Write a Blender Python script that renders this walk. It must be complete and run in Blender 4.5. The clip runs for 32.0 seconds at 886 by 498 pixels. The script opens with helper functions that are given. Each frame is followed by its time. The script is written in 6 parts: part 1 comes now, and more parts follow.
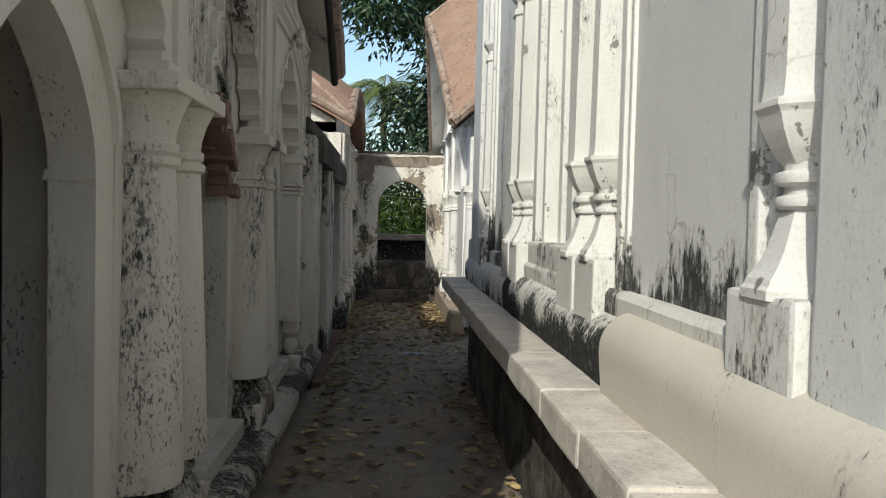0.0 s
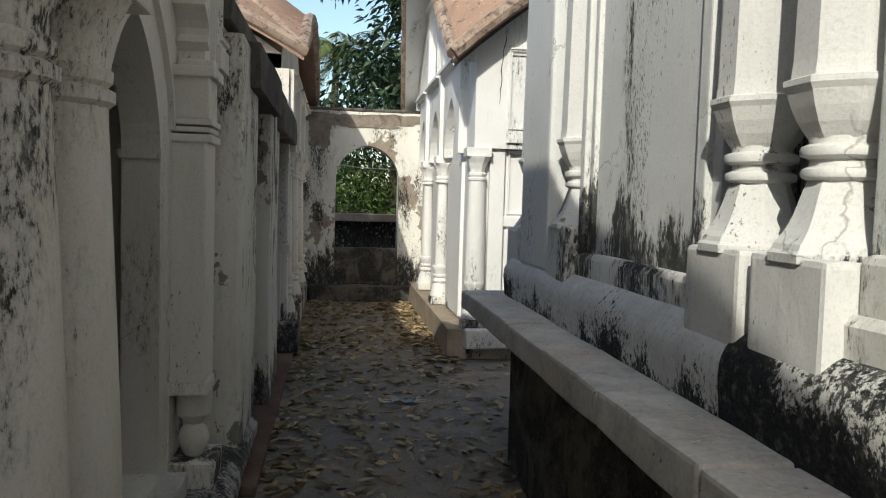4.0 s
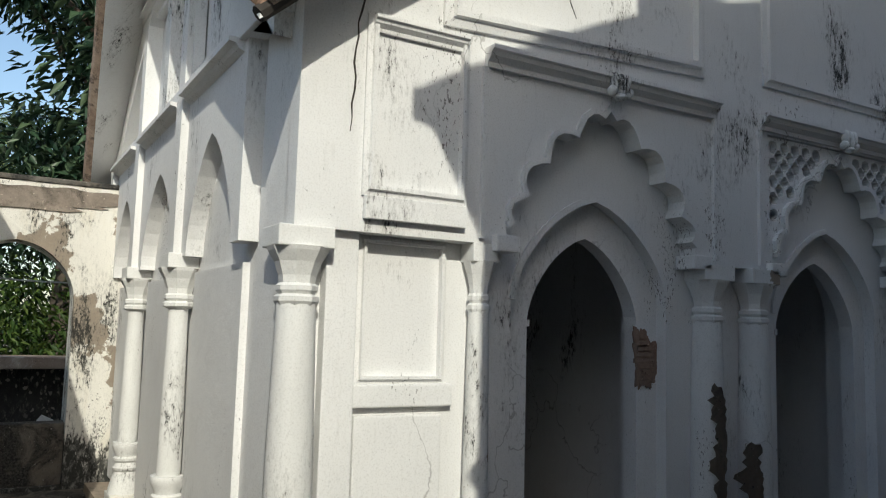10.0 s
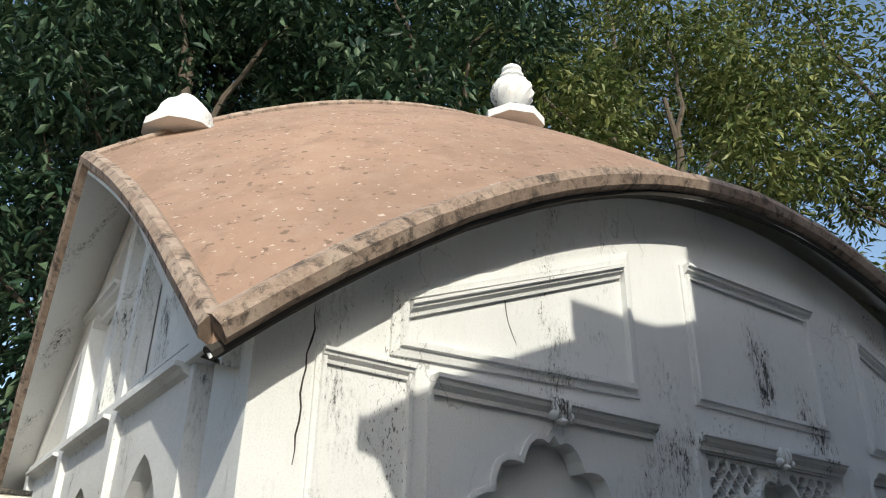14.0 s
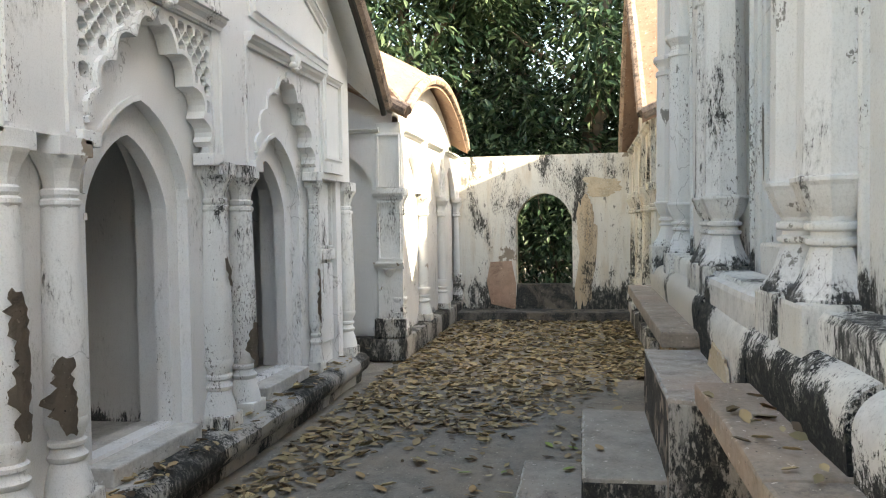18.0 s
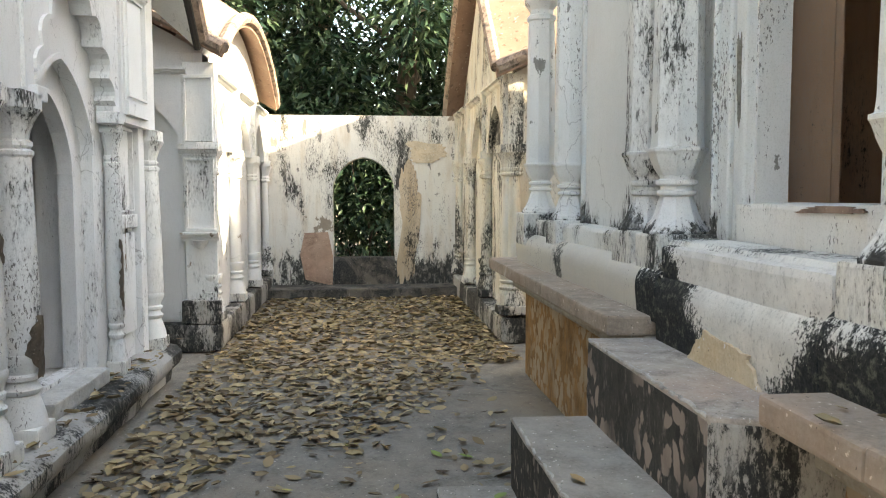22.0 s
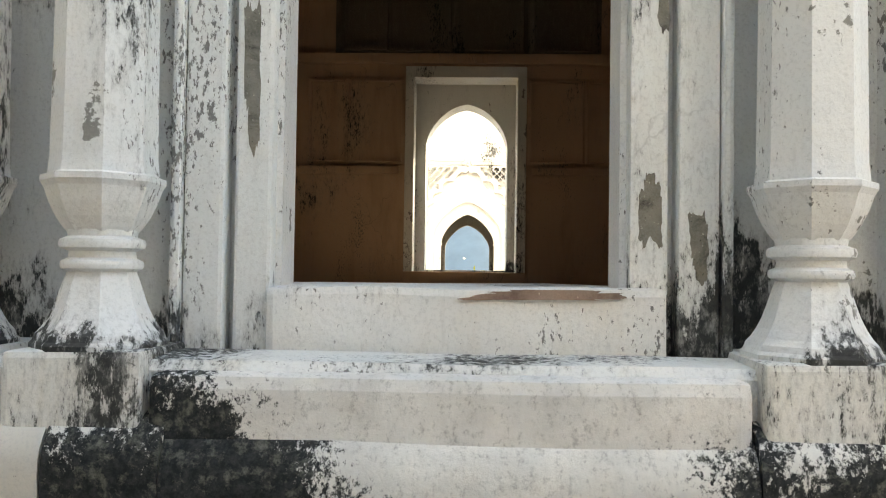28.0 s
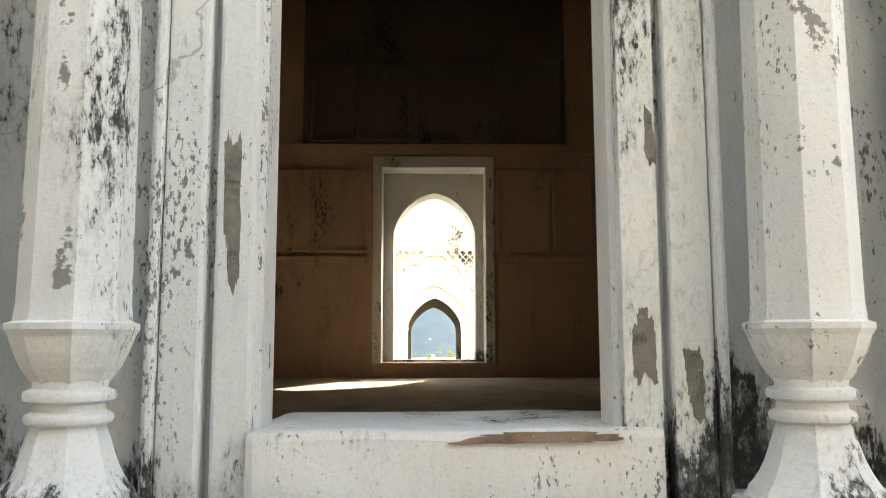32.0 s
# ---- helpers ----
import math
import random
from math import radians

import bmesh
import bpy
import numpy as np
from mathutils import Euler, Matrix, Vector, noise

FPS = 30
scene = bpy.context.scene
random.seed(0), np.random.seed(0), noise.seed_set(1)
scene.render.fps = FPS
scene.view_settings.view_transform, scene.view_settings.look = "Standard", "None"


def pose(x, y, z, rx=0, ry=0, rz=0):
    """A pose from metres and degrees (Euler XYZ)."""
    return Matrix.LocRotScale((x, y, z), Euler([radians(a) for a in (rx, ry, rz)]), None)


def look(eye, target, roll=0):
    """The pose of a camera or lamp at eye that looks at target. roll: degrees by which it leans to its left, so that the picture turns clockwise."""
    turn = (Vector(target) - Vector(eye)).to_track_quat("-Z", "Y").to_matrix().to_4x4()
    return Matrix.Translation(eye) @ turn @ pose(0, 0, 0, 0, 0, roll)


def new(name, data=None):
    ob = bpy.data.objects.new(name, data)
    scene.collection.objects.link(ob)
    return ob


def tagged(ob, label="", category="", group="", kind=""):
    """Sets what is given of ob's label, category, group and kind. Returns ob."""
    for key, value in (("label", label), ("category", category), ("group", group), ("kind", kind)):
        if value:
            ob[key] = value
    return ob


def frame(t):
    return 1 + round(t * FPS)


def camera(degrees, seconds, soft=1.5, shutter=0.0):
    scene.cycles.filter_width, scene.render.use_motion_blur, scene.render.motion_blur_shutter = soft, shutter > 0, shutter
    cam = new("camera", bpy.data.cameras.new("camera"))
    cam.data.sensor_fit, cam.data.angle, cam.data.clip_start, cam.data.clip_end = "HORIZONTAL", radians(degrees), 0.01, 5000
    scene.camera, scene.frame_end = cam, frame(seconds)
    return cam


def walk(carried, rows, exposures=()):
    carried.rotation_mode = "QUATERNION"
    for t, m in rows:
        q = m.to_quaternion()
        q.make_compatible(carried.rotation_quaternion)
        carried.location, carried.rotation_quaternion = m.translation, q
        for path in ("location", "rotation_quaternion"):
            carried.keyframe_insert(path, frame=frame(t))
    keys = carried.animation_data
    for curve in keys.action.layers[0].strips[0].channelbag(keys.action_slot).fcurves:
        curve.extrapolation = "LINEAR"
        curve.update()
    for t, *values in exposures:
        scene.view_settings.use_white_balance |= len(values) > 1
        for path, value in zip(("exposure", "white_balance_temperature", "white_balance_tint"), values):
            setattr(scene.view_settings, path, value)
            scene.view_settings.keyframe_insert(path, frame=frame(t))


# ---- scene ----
cam = camera(58.5, 32.0, soft=1.1)
PATH = [
    (0, (0.051, 1.694, 1.402), (0.183, 3.689, 1.328), 1.4),
    (0.5, (0.02, 2.07, 1.391), (0.159, 4.063, 1.317), 2.3),
    (1, (-0.076, 2.472, 1.39), (0.122, 4.46, 1.296), 2.4),
    (1.5, (-0.072, 2.81, 1.361), (0.143, 4.796, 1.257), 2.1),
    (2, (-0.074, 3.179, 1.368), (0.15, 5.164, 1.261), 2.7),
    (2.5, (-0.145, 3.539, 1.392), (0.114, 5.52, 1.288), 2.1),
    (3, (-0.121, 3.896, 1.378), (0.149, 5.875, 1.277), 1.4),
    (3.5, (-0.114, 4.249, 1.381), (0.149, 6.229, 1.27), 1.7),
    (4, (-0.164, 4.609, 1.377), (0.105, 6.587, 1.25), 1.7),
    (4.5, (-0.116, 4.988, 1.359), (0.108, 6.97, 1.211), 1.5),
    (6.5, (0.126, 6.43, 1.312), (0.316, 8.41, 1.108), 0.2),
    (7, (0.144, 6.822, 1.292), (0.349, 8.8, 1.079), 0.6),
    (7.5, (0.177, 7.183, 1.274), (0.328, 9.166, 1.068), 0.2),
    (8, (0.194, 7.533, 1.273), (0.335, 9.518, 1.065), 0.9),
    (8.5, (0.151, 7.867, 1.305), (0.362, 9.849, 1.14), 0.9),
    (9, (0.14, 8.148, 1.364), (0.573, 10.099, 1.272), 1.5),
    (9.5, (0.111, 8.378, 1.404), (0.821, 10.247, 1.462), 2.3),
    (10, (0.022, 8.563, 1.448), (1.025, 10.281, 1.657), 1.6),
    (10.5, (-0.015, 8.594, 1.507), (1.078, 10.222, 1.899), 1.6),
    (11, (-0.043, 8.583, 1.587), (1.065, 10.134, 2.194), 1.5),
    (11.5, (-0.077, 8.551, 1.634), (0.994, 10.035, 2.442), 1.3),
    (12, (-0.105, 8.534, 1.658), (0.929, 9.971, 2.589), 1.2),
    (12.5, (-0.118, 8.538, 1.663), (0.922, 9.975, 2.587), 1.0),
    (13, (-0.115, 8.536, 1.67), (0.899, 9.989, 2.598), 1.1),
    (13.5, (-0.119, 8.523, 1.668), (0.887, 9.982, 2.595), 0.8),
    (15.5, (0.375, 8.591, 1.544), (1.696, 10.061, 1.855), -0.8),
    (16, (0.403, 8.698, 1.51), (1.992, 9.904, 1.649), -0.1),
    (16.5, (0.434, 8.921, 1.499), (2.226, 9.81, 1.537), -0.7),
    (17, (0.466, 9.034, 1.466), (2.35, 9.705, 1.444), -0.8),
    (17.5, (0.583, 9.146, 1.467), (2.518, 9.652, 1.43), -1.2),
    (18, (0.621, 9.228, 1.446), (2.589, 9.578, 1.38), -0.9),
    (18.5, (0.587, 9.302, 1.446), (2.578, 9.476, 1.375), -1.1),
    (19, (0.583, 9.348, 1.445), (2.579, 9.45, 1.37), -1.2),
    (19.5, (0.581, 9.391, 1.442), (2.578, 9.463, 1.36), -1.0),
    (20, (0.629, 9.435, 1.413), (2.624, 9.478, 1.28), -0.7),
    (20.5, (0.829, 9.47, 1.396), (2.824, 9.491, 1.249), -0.6),
    (21, (1.108, 9.55, 1.396), (3.101, 9.524, 1.237), -0.3),
    (21.5, (1.368, 9.72, 1.395), (3.359, 9.596, 1.248), 0.1),
    (22, (1.649, 9.834, 1.372), (3.634, 9.632, 1.233), -0.1),
    (22.5, (1.955, 9.894, 1.372), (3.932, 9.627, 1.232), 0.6),
    (23, (2.229, 10.033, 1.329), (4.156, 9.544, 1.117), 1.3),
    (23.5, (2.444, 10.133, 1.319), (4.219, 9.437, 0.716), -0.9),
    (24, (2.68, 10.202, 1.278), (4.221, 9.343, 0.336), -1.5),
    (24.5, (2.902, 10.277, 1.249), (4.133, 9.075, 0.23), 3.9),
    (26.5, (3.611, 10.296, 1.191), (4.189, 8.405, 0.891), 3.0),
    (27, (3.816, 10.239, 1.219), (4.214, 8.29, 1.012), 2.1),
    (27.5, (4.031, 10.157, 1.334), (4.212, 8.166, 1.268), 1.8),
    (28, (4.119, 10.169, 1.378), (4.177, 8.17, 1.426), 0.8),
    (28.5, (4.167, 10.192, 1.441), (4.129, 8.2, 1.609), 0.3),
    (29, (4.158, 10.179, 1.499), (4.079, 8.199, 1.775), -0.3),
    (29.5, (4.168, 10.157, 1.517), (4.116, 8.176, 1.788), -0.3),
    (30, (4.167, 10.145, 1.521), (4.11, 8.16, 1.764), -0.2),
    (30.5, (4.167, 10.133, 1.526), (4.106, 8.146, 1.747), -0.5),
    (31, (4.174, 10.124, 1.525), (4.116, 8.136, 1.734), -0.3),
    (31.5, (4.176, 10.116, 1.52), (4.125, 8.127, 1.722), -0.2),
    (32, (4.178, 10.118, 1.523), (4.142, 8.132, 1.756), -0.1),
]
EXPOSURES = [(0, 0.3, 6500, 5), (2, 0.45, 6500, 5), (4.5, 0.5, 6500, 5), (7, 0.85, 6700, 4), (8.5, 0.75, 6900, 4), (9.5, 0.25, 6500, 4), (11.5, 0.35, 6600, 4), (13.5, 0.58, 6600, 4), (15.5, 0.45, 6900, 5), (16, 0.8, 7600, 7), (16.5, 1.45, 8500, 7), (17, 2.45, 8500, 7), (18, 2.75, 8600, 7), (22.0, 3.05, 8800, 7), (23, 3.15, 9100, 7), (24, 3.75, 11000, 9), (26.5, 3.78, 9000, 10), (28, 3.3, 9200, 8), (32, 3.45, 9600, 8)]
walk(cam, [(t, look(eye, target, roll)) for t, eye, target, roll in PATH], EXPOSURES)

# ---------------------------------------------------------------- world and sun
SUN_DIR = Vector((0.38, 1.0, -0.707)).normalized()
world = bpy.data.worlds.new("world")
scene.world = world
world.use_nodes = True
wn = world.node_tree.nodes
sky = wn.new("ShaderNodeTexSky")
sky.sky_type, sky.sun_disc = "NISHITA", False
sky.sun_elevation, sky.sun_rotation = math.asin(-SUN_DIR.z), math.atan2(-SUN_DIR.x, -SUN_DIR.y)
sky.air_density, sky.dust_density = 1.0, 1.4
world.node_tree.links.new(sky.outputs[0], wn["Background"].inputs[0])
wn["Background"].inputs[1].default_value = 0.15
sun_data = bpy.data.lights.new("sun", "SUN")
sun_data.energy, sun_data.angle, sun_data.color = 2.7, radians(0.53), (1.0, 0.94, 0.84)
sun = new("sun", sun_data)
sun.matrix_world = look((0, 0, 30), Vector((0, 0, 30)) + SUN_DIR)

# ---------------------------------------------------------------- materials
def material(name, rough=0.85):
    m = bpy.data.materials.new(name)
    m.use_nodes = True
    nt = m.node_tree
    b = nt.nodes["Principled BSDF"]
    b.inputs["Roughness"].default_value = rough
    b.inputs["Specular IOR Level"].default_value = 0.25
    return m, nt, b


def nd(nt, kind, **inputs):
    n = nt.nodes.new(kind)
    for k, v in inputs.items():
        n.inputs[k.replace("_", " ")].default_value = v
    return n


def world_pos(nt, scale=(1, 1, 1), offset=(0, 0, 0)):
    g = nt.nodes.new("ShaderNodeNewGeometry")
    mp = nt.nodes.new("ShaderNodeMapping")
    mp.inputs["Scale"].default_value = scale
    mp.inputs["Location"].default_value = offset
    nt.links.new(g.outputs["Position"], mp.inputs["Vector"])
    return mp.outputs["Vector"]


def noise_fac(nt, vec, scale, detail=6, rough=0.6, distort=0.0):
    n = nd(nt, "ShaderNodeTexNoise", Scale=scale, Detail=detail, Roughness=rough, Distortion=distort)
    nt.links.new(vec, n.inputs["Vector"])
    return n.outputs["Fac"]


def ramp(nt, fac, a, b, ca=(0, 0, 0, 1), cb=(1, 1, 1, 1)):
    r = nt.nodes.new("ShaderNodeValToRGB")
    r.color_ramp.elements[0].position, r.color_ramp.elements[0].color = a, ca
    r.color_ramp.elements[1].position, r.color_ramp.elements[1].color = b, cb
    nt.links.new(fac, r.inputs["Fac"])
    return r.outputs["Color"]


def mix(nt, fac, a, b, mode="MIX"):
    m = nt.nodes.new("ShaderNodeMix")
    m.data_type, m.blend_type = "RGBA", mode
    for sock, v in ((m.inputs["Factor"], fac), (m.inputs["A"], a), (m.inputs["B"], b)):
        if isinstance(v, (int, float)):
            sock.default_value = v
        elif isinstance(v, tuple):
            sock.default_value = (*v[:3], 1)
        else:
            nt.links.new(v, sock)
    return m.outputs["Result"]


def math_node(nt, op, a, b):
    m = nt.nodes.new("ShaderNodeMath")
    m.operation = op
    for sock, v in ((m.inputs[0], a), (m.inputs[1], b)):
        if isinstance(v, (int, float)):
            sock.default_value = v
        else:
            nt.links.new(v, sock)
    return m.outputs[0]


def bump(nt, b, height, strength=0.4, dist=0.01):
    n = nd(nt, "ShaderNodeBump", Strength=strength, Distance=dist)
    nt.links.new(height, n.inputs["Height"])
    nt.links.new(n.outputs["Normal"], b.inputs["Normal"])


def plaster(name, tone=(0.78, 0.77, 0.73), mould=0.3, flecks=0.3, dirt=0.4, warm=(0.62, 0.55, 0.42), seed=0.0, peel=0.0, black=(0.009, 0.0095, 0.009), foot=None, flakes=0.0):
    """Old lime-washed plaster: black mould with frayed edges, chipped flecks, ochre runs, flaked patches. mould, flecks, dirt, peel, flakes: 0 to 1. foot: (z, height) of a mould belt that rises from a ledge."""
    m, nt, b = material(name, 0.9)
    p1 = world_pos(nt, (1, 1, 1), (seed, seed * 1.7, seed * 0.6))
    pv = world_pos(nt, (1, 1, 0.16), (seed * 2, seed, 0))
    pm = world_pos(nt, (1, 1, 0.45), (seed, seed * 3, 1))
    big = noise_fac(nt, p1, 1.1, 4, 0.55)
    mid = noise_fac(nt, p1, 8.0, 8, 0.65)
    fine = noise_fac(nt, p1, 70.0, 5, 0.7)
    streak = noise_fac(nt, pv, 7.0, 7, 0.65, 0.2)
    thin = noise_fac(nt, pv, 45.0, 6, 0.7)
    grit = noise_fac(nt, world_pos(nt, (1, 1, 0.35), (seed, 2, 5)), 62.0, 8, 0.78)
    col = mix(nt, ramp(nt, big, 0.35, 0.68), tone, tuple(c * 0.9 for c in tone))
    d = 0.62 - 0.2 * dirt
    col = mix(nt, math_node(nt, "MULTIPLY", ramp(nt, streak, d, d + 0.25), 0.35 + 0.5 * dirt), col, warm)
    col = mix(nt, math_node(nt, "MULTIPLY", ramp(nt, thin, 0.55, 0.75), 0.15 + 0.35 * dirt), col, (0.40, 0.39, 0.36))
    # flaked patches down to the brown-grey render
    if peel > 0:
        pe = ramp(nt, math_node(nt, "ADD", math_node(nt, "MULTIPLY", noise_fac(nt, pm, 2.3, 4, 0.5), 0.7), math_node(nt, "MULTIPLY", mid, 0.3)), 0.635 - 0.15 * peel, 0.645 - 0.15 * peel)
        col = mix(nt, pe, col, mix(nt, mid, (0.40, 0.34, 0.27), (0.20, 0.16, 0.12)))
    # small chips, taller than wide, gathered in groups
    gate = ramp(nt, noise_fac(nt, world_pos(nt, (1, 1, 0.3), (2, seed, 3)), 2.6, 6, 0.65), 0.47, 0.66)
    fl = math_node(nt, "ADD", noise_fac(nt, pm, 95.0, 5, 0.68), math_node(nt, "MULTIPLY", gate, 0.20))
    e = 0.775 - 0.11 * flecks
    chips = ramp(nt, fl, e, e + 0.035)
    col = mix(nt, math_node(nt, "MULTIPLY", chips, 0.85), col, (0.11, 0.105, 0.095))
    # grey flakes a few centimetres wide, taller than wide
    if flakes > 0:
        ff = math_node(nt, "ADD", math_node(nt, "MULTIPLY", noise_fac(nt, world_pos(nt, (1, 1, 0.38), (seed, 5, 1)), 11.0, 3, 0.5), 0.72), math_node(nt, "MULTIPLY", noise_fac(nt, p1, 48.0, 6, 0.7), 0.28))
        ff = math_node(nt, "ADD", ff, math_node(nt, "MULTIPLY", ramp(nt, noise_fac(nt, world_pos(nt, (1, 1, 0.4), (7, seed, 2)), 1.8, 3, 0.5), 0.42, 0.62), 0.10))
        e = 0.735 - 0.09 * flakes
        shed = ramp(nt, ff, e, e + 0.012)
        col = mix(nt, math_node(nt, "MULTIPLY", shed, 0.92), col, mix(nt, mid, (0.27, 0.265, 0.24), (0.13, 0.125, 0.11)))
    # hairline cracks
    wv = nd(nt, "ShaderNodeTexNoise", Scale=4.0, Detail=5.0)
    nt.links.new(p1, wv.inputs["Vector"])
    vo = nd(nt, "ShaderNodeTexVoronoi", Scale=1.9)
    vo.feature = "DISTANCE_TO_EDGE"
    nt.links.new(mix(nt, 0.35, world_pos(nt, (1, 1, 0.55), (seed, 1, 0)), wv.outputs["Color"], "ADD"), vo.inputs["Vector"])
    cr = math_node(nt, "MULTIPLY", ramp(nt, vo.outputs["Distance"], 0.002, 0.006, (1, 1, 1, 1), (0, 0, 0, 1)), ramp(nt, noise_fac(nt, p1, 0.9, 3, 0.5), 0.55, 0.62))
    col = mix(nt, math_node(nt, "MULTIPLY", cr, 0.55), col, (0.12, 0.11, 0.10))
    # fine grain of the lime
    col = mix(nt, math_node(nt, "MULTIPLY", ramp(nt, noise_fac(nt, p1, 130.0, 5, 0.75), 0.50, 0.68), 0.34), col, (0.36, 0.35, 0.33))
    # black mould, frayed by grit
    mv = math_node(nt, "ADD", math_node(nt, "MULTIPLY", noise_fac(nt, pm, 1.9, 5, 0.62, 0.4), 0.62), math_node(nt, "MULTIPLY", grit, 0.38))
    if foot:
        sx = nt.nodes.new("ShaderNodeSeparateXYZ")
        nt.links.new(world_pos(nt), sx.inputs[0])
        up = math_node(nt, "DIVIDE", math_node(nt, "SUBTRACT", foot[0] + foot[1], sx.outputs["Z"]), foot[1])
        up = math_node(nt, "ADD", up, math_node(nt, "MULTIPLY", math_node(nt, "SUBTRACT", noise_fac(nt, world_pos(nt, (1, 1, 0.35), (seed, 1, 7)), 8.0, 6, 0.68), 0.5), 2.4))
        mv = math_node(nt, "ADD", mv, math_node(nt, "MULTIPLY", ramp(nt, up, 0.0, 1.0), 0.19))
    k = 0.605 - 0.125 * mould
    mo = math_node(nt, "MULTIPLY", ramp(nt, mv, k, k + 0.028), ramp(nt, noise_fac(nt, world_pos(nt, (1, 1, 0.5), (4, seed, 2)), 21.0, 9, 0.8), 0.36, 0.50, (0.4, 0.4, 0.4, 1), (1, 1, 1, 1)))
    col = mix(nt, math_node(nt, "MULTIPLY", ramp(nt, mv, k - 0.045, k + 0.02), 0.42), col, (0.17, 0.165, 0.15))
    col = mix(nt, math_node(nt, "MULTIPLY", mo, 0.94), col, mix(nt, ramp(nt, fine, 0.35, 0.7), black, tuple(c * 3.6 for c in black)))
    nt.links.new(col, b.inputs["Base Color"])
    h = math_node(nt, "ADD", math_node(nt, "MULTIPLY", mid, 0.6), math_node(nt, "MULTIPLY", fine, 0.25))
    h = math_node(nt, "SUBTRACT", h, math_node(nt, "MULTIPLY", chips, 0.25))
    h = math_node(nt, "ADD", h, math_node(nt, "MULTIPLY", noise_fac(nt, p1, 3.4, 3, 0.5), 1.6))
    bump(nt, b, h, 0.42, 0.014)
    return m


def course(name, tone, edge, seed=0.0, cover=0.5, black=(0.014, 0.015, 0.015), wash=None):
    """Rounded course: black mould on the face with ragged tongues, pale worn plaster on the top and in patches."""
    m, nt, b = material(name, 0.92)
    p1 = world_pos(nt, (1, 1, 1), (seed, seed, 0))
    mid, fine = noise_fac(nt, p1, 9.0, 8, 0.68), noise_fac(nt, p1, 80.0, 5, 0.7)
    tongue = noise_fac(nt, world_pos(nt, (1, 1, 0.3), (seed, 3, 1)), 13.0, 7, 0.7)
    grit = noise_fac(nt, world_pos(nt, (1, 1, 0.75), (seed, 2, 5)), 70.0, 8, 0.8)
    sx = nt.nodes.new("ShaderNodeSeparateXYZ")
    nt.links.new(world_pos(nt), sx.inputs[0])
    h = math_node(nt, "MULTIPLY", math_node(nt, "SUBTRACT", edge, sx.outputs["Z"]), 6.0)
    v = math_node(nt, "ADD", h, math_node(nt, "MULTIPLY", math_node(nt, "SUBTRACT", tongue, 0.5), 1.2))
    v = math_node(nt, "ADD", v, math_node(nt, "MULTIPLY", math_node(nt, "SUBTRACT", grit, 0.5), 3.6))
    v = math_node(nt, "ADD", v, math_node(nt, "MULTIPLY", math_node(nt, "SUBTRACT", noise_fac(nt, p1, 1.7, 4, 0.55), 0.62 - 0.24 * cover), 4.0))
    v = math_node(nt, "ADD", v, math_node(nt, "MULTIPLY", math_node(nt, "SUBTRACT", noise_fac(nt, p1, 6.5, 6, 0.68), 0.5), 2.6))
    if wash:
        # limewash run down over the middle of the course, its edge ragged
        d = math_node(nt, "DIVIDE", math_node(nt, "ABSOLUTE", math_node(nt, "SUBTRACT", sx.outputs["X"], wash[0]), 0.0), wash[1])
        v = math_node(nt, "ADD", v, math_node(nt, "MULTIPLY", math_node(nt, "SUBTRACT", math_node(nt, "MINIMUM", d, 1.9), 0.95), 2.2))
    pale = mix(nt, ramp(nt, mid, 0.35, 0.7), tone, tuple(c * 0.78 for c in tone))
    pale = mix(nt, math_node(nt, "MULTIPLY", ramp(nt, grit, 0.52, 0.66), 0.6), pale, (0.20, 0.19, 0.175))
    dark = mix(nt, ramp(nt, fine, 0.4, 0.75), black, tuple(c * 3.2 for c in black))
    dark = mix(nt, math_node(nt, "MULTIPLY", ramp(nt, noise_fac(nt, p1, 26.0, 7, 0.75), 0.53, 0.68), 0.6), dark, (0.21, 0.215, 0.18))
    nt.links.new(mix(nt, ramp(nt, v, -0.25, 0.28), pale, dark), b.inputs["Base Color"])
    bump(nt, b, math_node(nt, "ADD", mid, math_node(nt, "MULTIPLY", fine, 0.5)), 0.4, 0.010)
    return m


def concrete(name, tone=(0.20, 0.195, 0.18), stain=(0.06, 0.058, 0.05), amount=0.5, seed=0.0, warm=(0.3, 0.24, 0.18), freq=1.0):
    m, nt, b = material(name, 0.92)
    p1 = world_pos(nt, (freq, freq, freq), (seed, seed, seed))
    big, mid, fine = noise_fac(nt, p1, 1.1, 6, 0.62), noise_fac(nt, p1, 6.0, 8, 0.68), noise_fac(nt, p1, 60.0, 5, 0.7)
    col = mix(nt, ramp(nt, mid, 0.34, 0.68), tuple(c * 1.12 for c in tone), tuple(c * 0.58 for c in tone))
    col = mix(nt, ramp(nt, big, 0.45, 0.75), col, warm)
    a = 0.75 - 0.4 * amount
    col = mix(nt, ramp(nt, noise_fac(nt, p1, 3.1, 9, 0.72, 0.5), a, a + 0.12), col, stain)
    col = mix(nt, math_node(nt, "MULTIPLY", ramp(nt, fine, 0.4, 0.7), 0.45), col, tuple(c * 1.3 for c in tone))
    col = mix(nt, ramp(nt, noise_fac(nt, p1, 43.0, 3, 0.6), 0.66, 0.70), col, tuple(min(0.7, c * 2.0) for c in tone))
    col = mix(nt, ramp(nt, noise_fac(nt, p1, 51.0, 3, 0.6), 0.68, 0.71), col, tuple(c * 0.3 for c in tone))
    nt.links.new(col, b.inputs["Base Color"])
    bump(nt, b, math_node(nt, "ADD", mid, fine), 0.45, 0.008)
    return m


